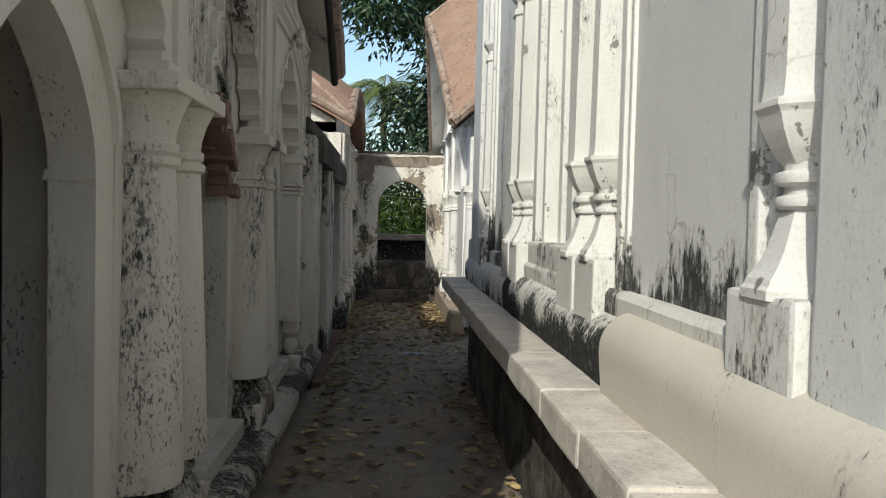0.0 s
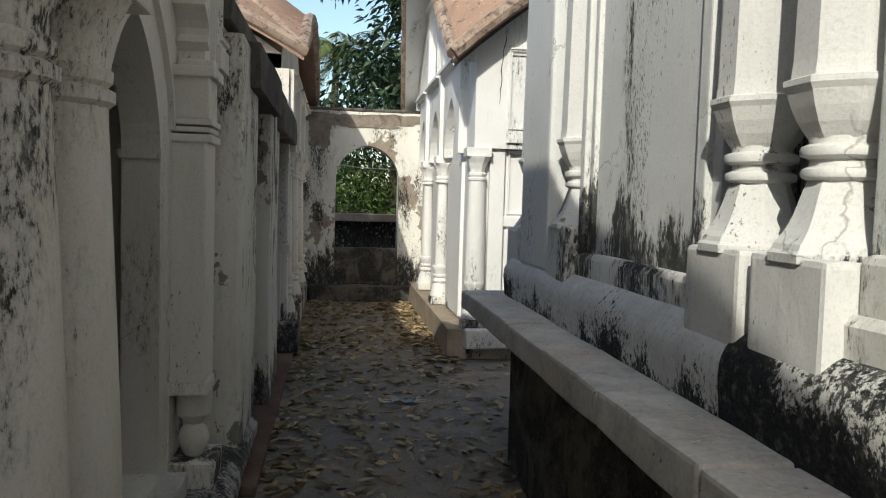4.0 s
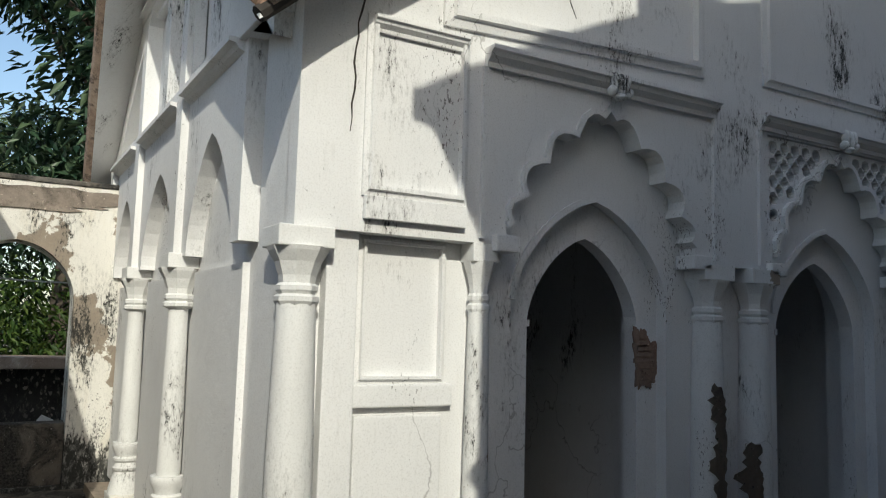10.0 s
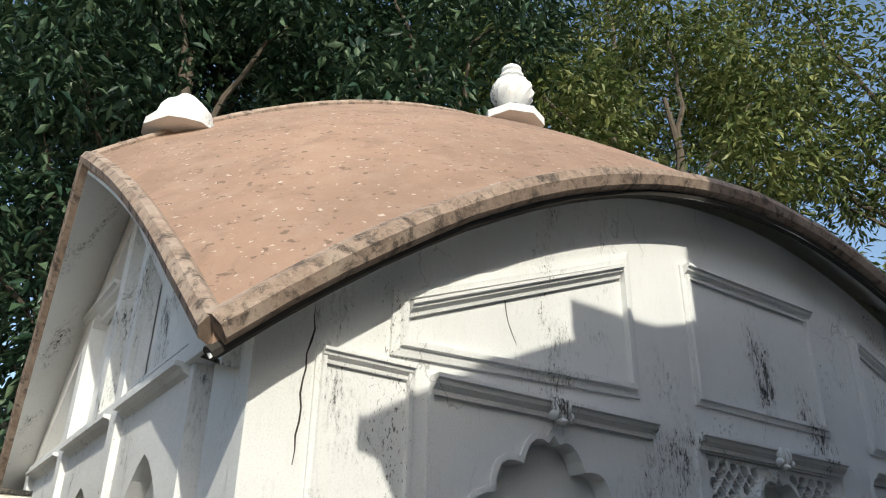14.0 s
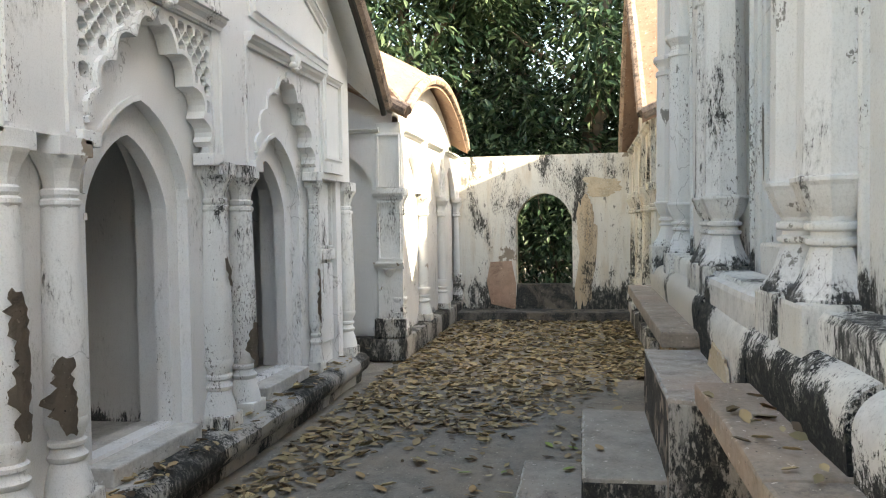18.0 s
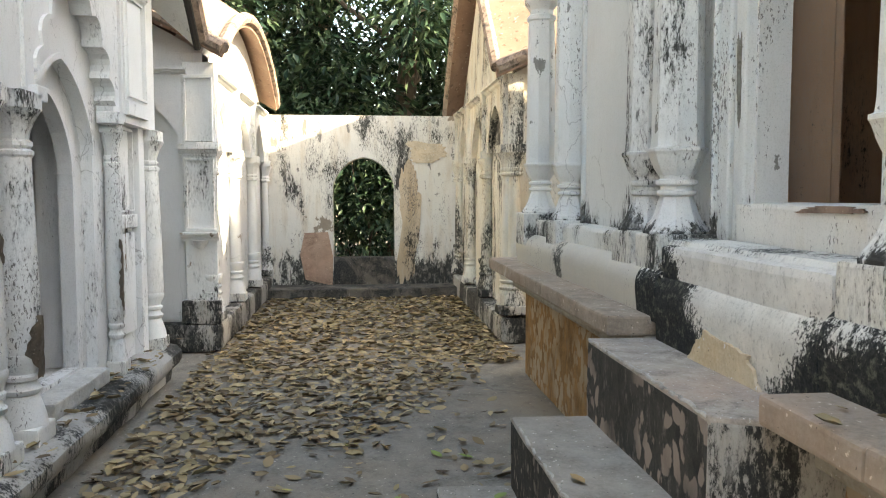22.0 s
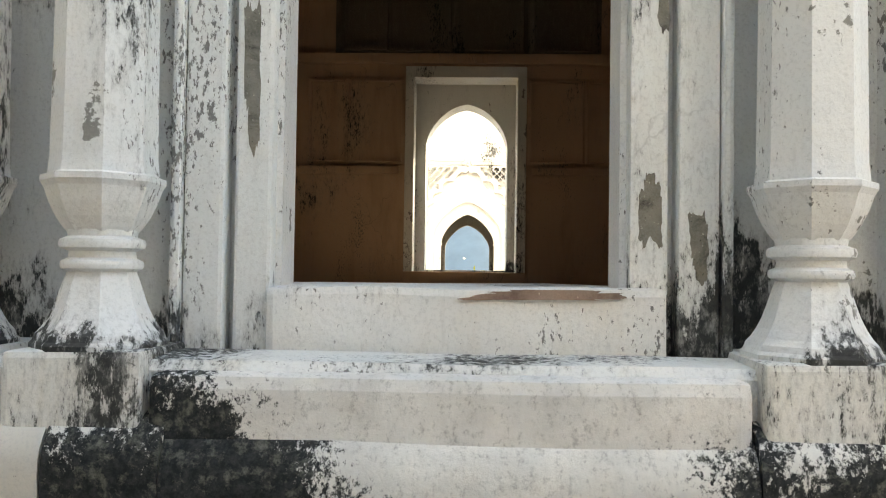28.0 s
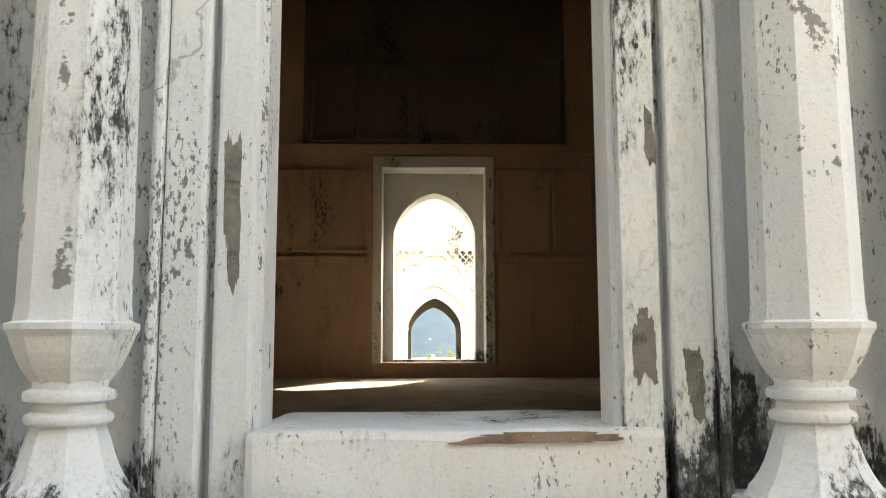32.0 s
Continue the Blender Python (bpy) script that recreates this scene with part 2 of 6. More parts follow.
def blotched(name, dark, spot, scale=7.0, size=0.33, seed=0.0):
    """Dark mould with pale rounded lichen spots."""
    m, nt, b = material(name, 0.93)
    p1 = world_pos(nt, (1, 1, 0.75), (seed, 0, seed))
    warp = nd(nt, "ShaderNodeTexNoise", Scale=9.0, Detail=4.0)
    nt.links.new(p1, warp.inputs["Vector"])
    vec = mix(nt, 0.13, p1, warp.outputs["Color"], "ADD")
    v = nd(nt, "ShaderNodeTexVoronoi", Scale=scale, Randomness=1.0)
    nt.links.new(vec, v.inputs["Vector"])
    keep = ramp(nt, noise_fac(nt, p1, 2.6, 3, 0.5), 0.40, 0.56)
    spots = math_node(nt, "MULTIPLY", ramp(nt, v.outputs["Distance"], size, size + 0.07, (1, 1, 1, 1), (0, 0, 0, 1)), keep)
    mid, fine = noise_fac(nt, p1, 11.0, 8, 0.7), noise_fac(nt, p1, 75.0, 4, 0.7)
    col = mix(nt, ramp(nt, mid, 0.35, 0.75), dark, tuple(c * 2.4 for c in dark))
    col = mix(nt, ramp(nt, noise_fac(nt, world_pos(nt, (1, 1, 0.3)), 34.0, 8, 0.8), 0.54, 0.70), col, (0.24, 0.22, 0.19))
    col = mix(nt, math_node(nt, "MULTIPLY", spots, 0.9), col, mix(nt, mid, spot, tuple(c * 0.7 for c in spot)))
    nt.links.new(col, b.inputs["Base Color"])
    bump(nt, b, math_node(nt, "ADD", mid, fine), 0.35, 0.008)
    return m


def roof_clay(name):
    m, nt, b = material(name, 0.93)
    p1 = world_pos(nt)
    big, mid, fine = noise_fac(nt, p1, 0.9, 6, 0.65), noise_fac(nt, p1, 5.0, 8, 0.7), noise_fac(nt, p1, 70.0, 5, 0.75)
    col = mix(nt, ramp(nt, big, 0.35, 0.68), (0.35, 0.225, 0.165), (0.22, 0.145, 0.11))
    col = mix(nt, math_node(nt, "MULTIPLY", ramp(nt, mid, 0.48, 0.8), 0.5), col, (0.42, 0.33, 0.26))
    col = mix(nt, ramp(nt, noise_fac(nt, p1, 17.0, 3, 0.5), 0.63, 0.67), col, (0.13, 0.09, 0.07))
    col = mix(nt, ramp(nt, noise_fac(nt, p1, 29.0, 2, 0.5), 0.68, 0.71), col, (0.55, 0.47, 0.40))
    col = mix(nt, math_node(nt, "MULTIPLY", ramp(nt, noise_fac(nt, p1, 2.2, 8, 0.7, 0.5), 0.5, 0.62), 0.5), col, (0.17, 0.11, 0.085))
    col = mix(nt, math_node(nt, "MULTIPLY", fine, 0.4), col, (0.44, 0.29, 0.2))
    nt.links.new(col, b.inputs["Base Color"])
    bump(nt, b, math_node(nt, "ADD", mid, fine), 0.35, 0.01)
    return m


def plain(name, tone, rough=0.8, var=0.25, scale=12.0, metal=0.0):
    m, nt, b = material(name, rough)
    p1 = world_pos(nt)
    n = noise_fac(nt, p1, scale, 6, 0.65)
    nt.links.new(mix(nt, n, tuple(c * (1 - var) for c in tone), tuple(min(1, c * (1 + var)) for c in tone)), b.inputs["Base Color"])
    b.inputs["Metallic"].default_value = metal
    bump(nt, b, n, 0.2, 0.005)
    return m


def leaf_mat(name, tones, rough=0.6, trans=0.0):
    """Leaves that differ from piece to piece."""
    m, nt, b = material(name, rough)
    g = nt.nodes.new("ShaderNodeNewGeometry")
    r = nt.nodes.new("ShaderNodeValToRGB")
    r.color_ramp.elements[0].color, r.color_ramp.elements[1].color = (*tones[0], 1), (*tones[-1], 1)
    for n, c in enumerate(tones[1:-1], 1):
        r.color_ramp.elements.new(n / (len(tones) - 1)).color = (*c, 1)
    nt.links.new(g.outputs["Random Per Island"], r.inputs["Fac"])
    nt.links.new(r.outputs["Color"], b.inputs["Base Color"])
    if trans:
        t = nt.nodes.new("ShaderNodeBsdfTranslucent")
        nt.links.new(r.outputs["Color"], t.inputs["Color"])
        mx = nt.nodes.new("ShaderNodeMixShader")
        mx.inputs[0].default_value = trans
        nt.links.new(b.outputs[0], mx.inputs[1])
        nt.links.new(t.outputs[0], mx.inputs[2])
        nt.links.new(mx.outputs[0], nt.nodes["Material Output"].inputs["Surface"])
    return m


M_TEMPLE = plaster("lime_plaster_temple", (0.75, 0.76, 0.74), 0.06, 0.6, 0.2, (0.55, 0.52, 0.44), seed=1.3, foot=(1.17, 0.30), flakes=0.55)
M_PIER = plaster("smooth_grey_pier", (0.70, 0.71, 0.70), 0.0, 0.4, 0.15, (0.55, 0.53, 0.47), seed=7.7)
M_TEMPLE_COL = plaster("lime_plaster_columns", (0.76, 0.76, 0.74), 0.0, 0.42, 0.28, (0.52, 0.50, 0.43), seed=4.1, flakes=0.5, foot=(1.16, 0.16))
M_PANEL = plaster("smooth_grey_panel", (0.70, 0.71, 0.70), 0.0, 0.35, 0.15, (0.55, 0.53, 0.47), seed=5.2, foot=(1.17, 0.26))
M_BASE = plaster("mouldy_plaster_base", (0.72, 0.71, 0.67), 0.62, 0.4, 0.4, seed=2.2)
M_TORUS = course("black_mould_course", (0.70, 0.69, 0.65), 1.045, 6.4, 0.88)
# The rooms' lack of light is put into this dark plaster colour.
M_UNLIT = plaster("unlit_plaster_inside", (0.20, 0.19, 0.17), 0.5, 0.3, 0.4, (0.18, 0.15, 0.12), seed=30.0)
M_CREAM = plaster("cream_plaster_base", (0.60, 0.565, 0.50), 0.0, 0.15, 0.3, seed=27.0)
M_BASE_PALE = plaster("pale_mouldy_base", (0.71, 0.71, 0.69), 0.40, 0.4, 0.35, seed=28.5)
M_COURSE_PALE = course("pale_mouldy_course", (0.66, 0.66, 0.645), 1.0, 9.1, 0.36)
M_COURSE_STEP = course("half_cleaned_course", (0.70, 0.68, 0.63), 0.95, 12.6, 0.62, wash=(4.0, 0.36))
M_DOOR_LEDGE = course("washed_door_ledge", (0.74, 0.72, 0.68), 1.07, 15.3, 0.66, wash=(4.04, 0.47))
M_NORTH = plaster("white_plaster_north", (0.80, 0.80, 0.79), 0.02, 0.15, 0.06, (0.60, 0.58, 0.53), seed=8.0, foot=(0.17, 0.19))
M_WEST = plaster("stained_plaster_west", (0.75, 0.72, 0.65), 0.16, 0.4, 0.5, seed=11.0)
M_WEST_MOULD = plaster("mouldy_plaster_west", (0.76, 0.72, 0.64), 0.32, 0.6, 0.6, (0.54, 0.46, 0.35), seed=12.5, foot=(0.0, 0.5), flakes=0.7, peel=0.3)
M_EASTWALL = plaster("weathered_plaster_court", (0.74, 0.72, 0.66), 0.32, 0.6, 0.6, (0.50, 0.38, 0.24), seed=15.0, peel=0.3, foot=(0.1, 0.5), flakes=0.6)
M_CORNER = plaster("mouldy_room_plaster", (0.76, 0.73, 0.67), 0.16, 0.4, 0.5, seed=13.1, foot=(0.25, 0.85))
M_NWALL = plaster("weathered_plaster_lane", (0.78, 0.76, 0.70), 0.42, 0.4, 0.5, seed=17.0, peel=0.4, foot=(0.15, 0.75))
M_NORTH_COL = plaster("white_plaster_columns", (0.79, 0.79, 0.77), 0.25, 0.35, 0.15, (0.60, 0.56, 0.48), seed=9.2, peel=0.12)
M_WEST_COL = plaster("stained_plaster_columns", (0.75, 0.715, 0.64), 0.08, 0.45, 0.45, seed=13.7, flakes=0.35)
M_PLINTH = plaster("mouldy_plinth", (0.46, 0.44, 0.41), 1.0, 0.3, 0.55, seed=14.4)
M_SOUTHEAST = plaster("streaked_plaster_southeast", (0.74, 0.71, 0.62), 0.55, 0.4, 0.75, (0.55, 0.43, 0.27), seed=16.1)
M_PINK = concrete("pink_render", (0.42, 0.27, 0.20), (0.20, 0.13, 0.10), 0.45, 2.9, (0.46, 0.34, 0.26))
M_OCHRE = concrete("ochre_render", (0.58, 0.50, 0.38), (0.30, 0.22, 0.13), 0.4, 4.4, (0.55, 0.42, 0.26))
M_RED = concrete("red_passage_floor", (0.15, 0.09, 0.07), (0.07, 0.05, 0.045), 0.5, 6.0)
M_INSIDE = plaster("brown_plaster_inside", (0.50, 0.345, 0.24), 0.1, 0.55, 0.4, (0.28, 0.17, 0.11), seed=19.0)
M_DARK_INSIDE = plaster("dark_plaster_inside", (0.15, 0.12, 0.10), 0.4, 0.2, 0.3, (0.07, 0.05, 0.04), seed=20.0)
M_FLOOR = concrete("lane_cement", (0.24, 0.22, 0.19), (0.105, 0.092, 0.076), 0.5)
M_SLAB_LANE = concrete("lane_slab_cement", (0.60, 0.57, 0.52), (0.22, 0.19, 0.16), 0.34, 3.6, (0.50, 0.42, 0.35))
M_SLAB = concrete("bench_slab_cement", (0.36, 0.295, 0.24), (0.60, 0.57, 0.52), 0.42, 3.0, (0.40, 0.27, 0.20))
M_STEP = concrete("step_cement", (0.33, 0.305, 0.27), (0.12, 0.11, 0.10), 0.45, 5.0, (0.40, 0.33, 0.27))
M_TREAD = concrete("pinkish_tread_cement", (0.42, 0.375, 0.33), (0.20, 0.17, 0.145), 0.5, 5.6, (0.42, 0.31, 0.25), 1.6)
M_STEP_SIDE = plaster("streaked_step_side", (0.42, 0.40, 0.37), 1.18, 0.5, 0.8, (0.28, 0.20, 0.12), seed=3.3, peel=0.25)
M_STEP_DARK = blotched("black_step_riser", (0.028, 0.027, 0.025), (0.36, 0.32, 0.28), 19.0, 0.24, 2.0)
M_STEP_BLOTCH = blotched("blotched_step_riser", (0.035, 0.033, 0.03), (0.40, 0.325, 0.275), 14.0, 0.38, 5.5)
M_EDGE = concrete("worn_step_edge", (0.46, 0.44, 0.41), (0.18, 0.17, 0.155), 0.5, 6.6, (0.40, 0.36, 0.31), 3.0)
M_KERB = concrete("brown_kerb_cement", (0.36, 0.30, 0.235), (0.13, 0.11, 0.09), 0.35, 31.0, (0.34, 0.26, 0.19))
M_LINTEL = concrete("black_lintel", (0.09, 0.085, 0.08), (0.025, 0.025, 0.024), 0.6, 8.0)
M_BODY = concrete("dark_bench_side", (0.15, 0.14, 0.125), (0.025, 0.025, 0.024), 0.8, 7.0, (0.20, 0.16, 0.12))
M_BODY_COURT = blotched("ochre_bench_side", (0.19, 0.112, 0.05), (0.52, 0.43, 0.32), 14.0, 0.50, 7.7)
M_FASCIA = concrete("grey_fascia_cement", (0.40, 0.375, 0.33), (0.20, 0.17, 0.13), 0.35, 8.8, (0.36, 0.27, 0.18))
M_SILL = concrete("door_sill_cement", (0.56, 0.55, 0.52), (0.26, 0.22, 0.18), 0.25, 9.0, (0.52, 0.46, 0.38))
M_LEDGE = plaster("chipped_white_ledge", (0.74, 0.73, 0.70), 0.45, 0.6, 0.35, (0.60, 0.52, 0.40), seed=26.0)
M_ROOF = roof_clay("brown_clay_roof")
M_RIM = concrete("roof_rim", (0.34, 0.25, 0.195), (0.045, 0.04, 0.036), 0.62, 23.0, (0.46, 0.38, 0.31), 3.5)
M_DARKRIM = plain("black_eave", (0.05, 0.045, 0.04), 0.95, 0.4)
M_BRICK = plain("bare_brick", (0.25, 0.168, 0.125), 0.95, 0.45, 30.0)
M_RENDER = concrete("bare_dark_render", (0.21, 0.18, 0.15), (0.10, 0.085, 0.07), 0.5, 1.9, (0.25, 0.20, 0.15))
M_JAMB = concrete("crumbling_brick", (0.28, 0.205, 0.16), (0.14, 0.09, 0.07), 0.5, 2.4, (0.30, 0.17, 0.12))
M_WALLTOP = concrete("bare_wall_head", (0.25, 0.21, 0.175), (0.07, 0.06, 0.05), 0.62, 1.2, (0.42, 0.36, 0.30))
M_CRACK = plain("dark_crack", (0.05, 0.045, 0.04), 0.95, 0.3)
M_MASK = plain("blue_mask_cloth", (0.42, 0.62, 0.70), 0.8, 0.1)
M_PAPER = plain("white_paper", (0.7, 0.7, 0.68), 0.8, 0.1)
M_CABLE = plain("white_cable", (0.6, 0.6, 0.58), 0.6, 0.1)
M_EARTH = concrete("earth_ground", (0.17, 0.14, 0.10), (0.08, 0.07, 0.05), 0.5, 13.0)
M_BARK = plain("bark", (0.11, 0.09, 0.07), 0.95, 0.4, 9.0)
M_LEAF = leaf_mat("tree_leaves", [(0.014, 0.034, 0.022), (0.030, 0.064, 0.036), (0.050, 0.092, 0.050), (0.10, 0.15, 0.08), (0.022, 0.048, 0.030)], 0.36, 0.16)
# Lighter yellow-green copy of tree_leaves, with sunlight put into its tones.
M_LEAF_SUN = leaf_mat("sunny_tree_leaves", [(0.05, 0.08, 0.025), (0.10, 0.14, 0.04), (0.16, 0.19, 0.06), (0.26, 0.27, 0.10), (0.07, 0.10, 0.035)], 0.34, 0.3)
M_PALM = leaf_mat("palm_leaves", [(0.14, 0.20, 0.07), (0.22, 0.27, 0.11)], 0.5, 0.3)
M_BUSH = leaf_mat("bush_leaves", [(0.035, 0.07, 0.018), (0.06, 0.11, 0.025), (0.12, 0.17, 0.04)], 0.5, 0.3)
M_SPROUT = leaf_mat("yellow_green_leaves", [(0.16, 0.19, 0.02), (0.22, 0.24, 0.03)], 0.5, 0.3)
M_DRY = leaf_mat("dry_leaves", [(0.07, 0.05, 0.034), (0.22, 0.155, 0.085), (0.40, 0.30, 0.17), (0.48, 0.38, 0.22), (0.16, 0.12, 0.08), (0.30, 0.24, 0.13), (0.44, 0.32, 0.17), (0.11, 0.08, 0.055)], 0.7)

# ---------------------------------------------------------------- builders
def thing(name, label, category, group="", kind="", at=(0, 0, 0)):
    ob = new(name)
    ob.location = at
    ob.empty_display_size = 0.1
    return tagged(ob, label, category, group, kind)


def part(name, bm, mat, parent=None, label="", smooth=False):
    """Links a bmesh, in world metres, as one mesh object under its parent."""
    me = bpy.data.meshes.new(name)
    bmesh.ops.recalc_face_normals(bm, faces=bm.faces)
    bm.to_mesh(me)
    bm.free()
    me.materials.append(mat)
    if smooth:
        me.polygons.foreach_set("use_smooth", [True] * len(me.polygons))
        me.set_sharp_from_angle(angle=radians(38))
    ob = new(name, me)
    if parent is not None:
        ob.parent = parent
        base = parent
        shift = Vector((0, 0, 0))
        while base is not None:
            shift += base.location
            base = base.parent
        me.transform(Matrix.Translation(-shift))
    if label:
        ob["label"] = label
    return ob


class Frame3:
    """A wall's own axes: u along it, v up, w outwards."""

    def __init__(self, o, u, n):
        self.o, self.u, self.n = Vector(o), Vector(u), Vector(n)

    def __call__(self, u, v, w=0.0):
        return self.o + self.u * u + self.n * w + Vector((0, 0, v))


def prism(bm, fr, outer, holes, w0, w1):
    """A plate of that outline with holes, from depth w0 to w1."""
    from mathutils.geometry import tessellate_polygon
    loops = [outer] + list(holes)
    tri = tessellate_polygon([[Vector((u, v, 0)) for u, v in lp] for lp in loops])
    flat = [p for lp in loops for p in lp]
    a = [bm.verts.new(fr(u, v, w0)) for u, v in flat]
    b = [bm.verts.new(fr(u, v, w1)) for u, v in flat]
    for t in tri:
        if len(set(t)) == 3:
            try:
                bm.faces.new([a[i] for i in t])
                bm.faces.new([b[i] for i in reversed(t)])
            except ValueError:
                pass
    k = 0
    for lp in loops:
        n = len(lp)
        for i in range(n):
            j = (i + 1) % n
            try:
                bm.faces.new((a[k + i], a[k + j], b[k + j], b[k + i]))
            except ValueError:
                pass
        k += n
    return bm


def fbox(bm, fr, u0, u1, v0, v1, w0, w1, bev=0.0):
    vs = [bm.verts.new(fr(u, v, w)) for w in (w0, w1) for v in (v0, v1) for u in (u0, u1)]
    fs = [bm.faces.new([vs[i] for i in q]) for q in ((0, 1, 3, 2), (4, 6, 7, 5), (0, 4, 5, 1), (2, 3, 7, 6), (0, 2, 6, 4), (1, 5, 7, 3))]
    if bev:
        edges = list({e for f in fs for e in f.edges})
        bmesh.ops.bevel(bm, geom=edges, offset=bev, segments=2, profile=0.6, affect="EDGES")
    return bm


XYZ = Frame3((0, 0, 0), (1, 0, 0), (0, 1, 0))


def box(x0, x1, y0, y1, z0, z1, bev=0.0):
    return fbox(bmesh.new(), XYZ, x0, x1, z0, z1, y0, y1, bev)


def rough_up(bm, amount, scale=6.0, cuts=0):
    """Uneven, worn edges."""
    if cuts:
        bmesh.ops.subdivide_edges(bm, edges=[e for e in bm.edges if e.calc_length() > 0.18], cuts=cuts, use_grid_fill=True)
    for v in bm.verts:
        v.co += noise.noise_vector(v.co * scale) * amount
    return bm


def lathe(bm, centre, profile, segs=16, turn=0.0, squash=(1, 1)):
    """Turned shape from (radius, height) pairs."""
    cx, cy, cz = centre
    rings = []
    for r, z in profile:
        rings.append([bm.verts.new((cx + r * squash[0] * math.cos(turn + 2 * math.pi * i / segs), cy + r * squash[1] * math.sin(turn + 2 * math.pi * i / segs), cz + z)) for i in range(segs)])
    for a, b in zip(rings, rings[1:]):
        for i in range(segs):
            j = (i + 1) % segs
            bm.faces.new((a[i], a[j], b[j], b[i]))
    bm.faces.new(list(reversed(rings[0])))
    bm.faces.new(rings[-1])
    return bm


def arch(u0, u1, v0, vs, vt, n=10, point=0.35):
    """Outline of an opening with a slightly pointed arch, from the foot round to the foot."""
    c, r = (u0 + u1) / 2, (u1 - u0) / 2
    pts = [(u0, v0)]
    for i in range(2 * n + 1):
        t = math.pi * (1 - i / (2 * n))
        x = math.cos(t)
        y = math.sin(t) * (1 - point) + point * (1 - abs(x) ** 1.25)
        pts.append((c + r * x, vs + (vt - vs) * y))
    pts.append((u1, v0))
    return pts


def cusped(u0, u1, v0, vs, vt, lobes=9, n=5, depth=0.16):
    """Outline of a cusped arch: a row of scallops along a pointed arch."""
    c, r = (u0 + u1) / 2, (u1 - u0) / 2
    pts = [(u0, v0)]

    def on(t, k):
        x = math.cos(t)
        return c + r * k * x, vs + (vt - vs) * k * (math.sin(t) * 0.62 + 0.38 * (1 - abs(x) ** 1.3))

    for j in range(lobes):
        for i in range(n + (j == lobes - 1)):
            f = i / n
            t = math.pi * (1 - (j + f) / lobes)
            k = 1 - depth * (1 - math.sin(math.pi * f)) if 0 < j + f < lobes and j + f != lobes / 2 else 1.0
            pts.append(on(t, k))
    pts.append((u1, v0))
    return pts


def moulding(bm, fr, path, section, closed=False):
    """Sweeps a section of (inward, outward) offsets along a path in the wall's plane, with mitred corners."""
    n = len(path)
    P = [Vector((u, v)) for u, v in path]
    rings = []
    for i in range(n):
        a = P[i - 1] if (i > 0 or closed) else None
        c = P[(i + 1) % n] if (i < n - 1 or closed) else None
        d0 = (P[i] - a).normalized() if a is not None else (c - P[i]).normalized()
        d1 = (c - P[i]).normalized() if c is not None else d0
        nrm = Vector((-(d0.y + d1.y), d0.x + d1.x))
        nrm = nrm.normalized() if nrm.length > 1e-6 else Vector((-d0.y, d0.x))
        k = 1 / max(0.4, nrm.dot(Vector((-d0.y, d0.x))))
        rings.append([bm.verts.new(fr(P[i].x + nrm.x * s * k, P[i].y + nrm.y * s * k, w)) for s, w in section])
    m = len(section)
    for i in range(n if closed else n - 1):
        a, b = rings[i], rings[(i + 1) % n]
        for j in range(m):
            q = (j + 1) % m
            bm.faces.new((a[j], a[q], b[q], b[j]))
    if not closed:
        bm.faces.new(list(reversed(rings[0])))
        bm.faces.new(rings[-1])
    return bm


def tube(bm, pts, r, segs=8, squash=1.0):
    """A round rim along a line of points."""
    P = [Vector(p) for p in pts]
    rings = []
    for i, p in enumerate(P):
        d = (P[min(i + 1, len(P) - 1)] - P[max(i - 1, 0)]).normalized()
        side = d.cross(Vector((0, 0, 1)))
        side = side.normalized() if side.length > 1e-4 else Vector((1, 0, 0))
        up = side.cross(d).normalized()
        k = r * (1 + 0.12 * noise.noise(p * 5))
        rings.append([bm.verts.new(p + side * math.cos(a) * k + up * math.sin(a) * k * squash) for a in [2 * math.pi * j / segs for j in range(segs)]])
    for a, b in zip(rings, rings[1:]):
        for j in range(segs):
            q = (j + 1) % segs
            bm.faces.new((a[j], a[q], b[q], b[j]))
    bm.faces.new(list(reversed(rings[0])))
    bm.faces.new(rings[-1])
    return bm


def sheet(bm, rows, thick):
    """A curved sheet from rows of points, with thickness downwards."""
    top = [[bm.verts.new(p) for p in row] for row in rows]
    low = [[bm.verts.new(Vector(p) - Vector((0, 0, thick))) for p in row] for row in rows]
    n, m = len(rows), len(rows[0])
    for i in range(n - 1):
        for j in range(m - 1):
            bm.faces.new((top[i][j], top[i][j + 1], top[i + 1][j + 1], top[i + 1][j]))
            bm.faces.new((low[i][j], low[i + 1][j], low[i + 1][j + 1], low[i][j + 1]))
    for j in range(m - 1):
        bm.faces.new((top[0][j], low[0][j], low[0][j + 1], top[0][j + 1]))
        bm.faces.new((top[-1][j], top[-1][j + 1], low[-1][j + 1], low[-1][j]))
    for i in range(n - 1):
        bm.faces.new((top[i][0], top[i + 1][0], low[i + 1][0], low[i][0]))
        bm.faces.new((top[i][-1], low[i][-1], low[i + 1][-1], top[i + 1][-1]))
    return bm


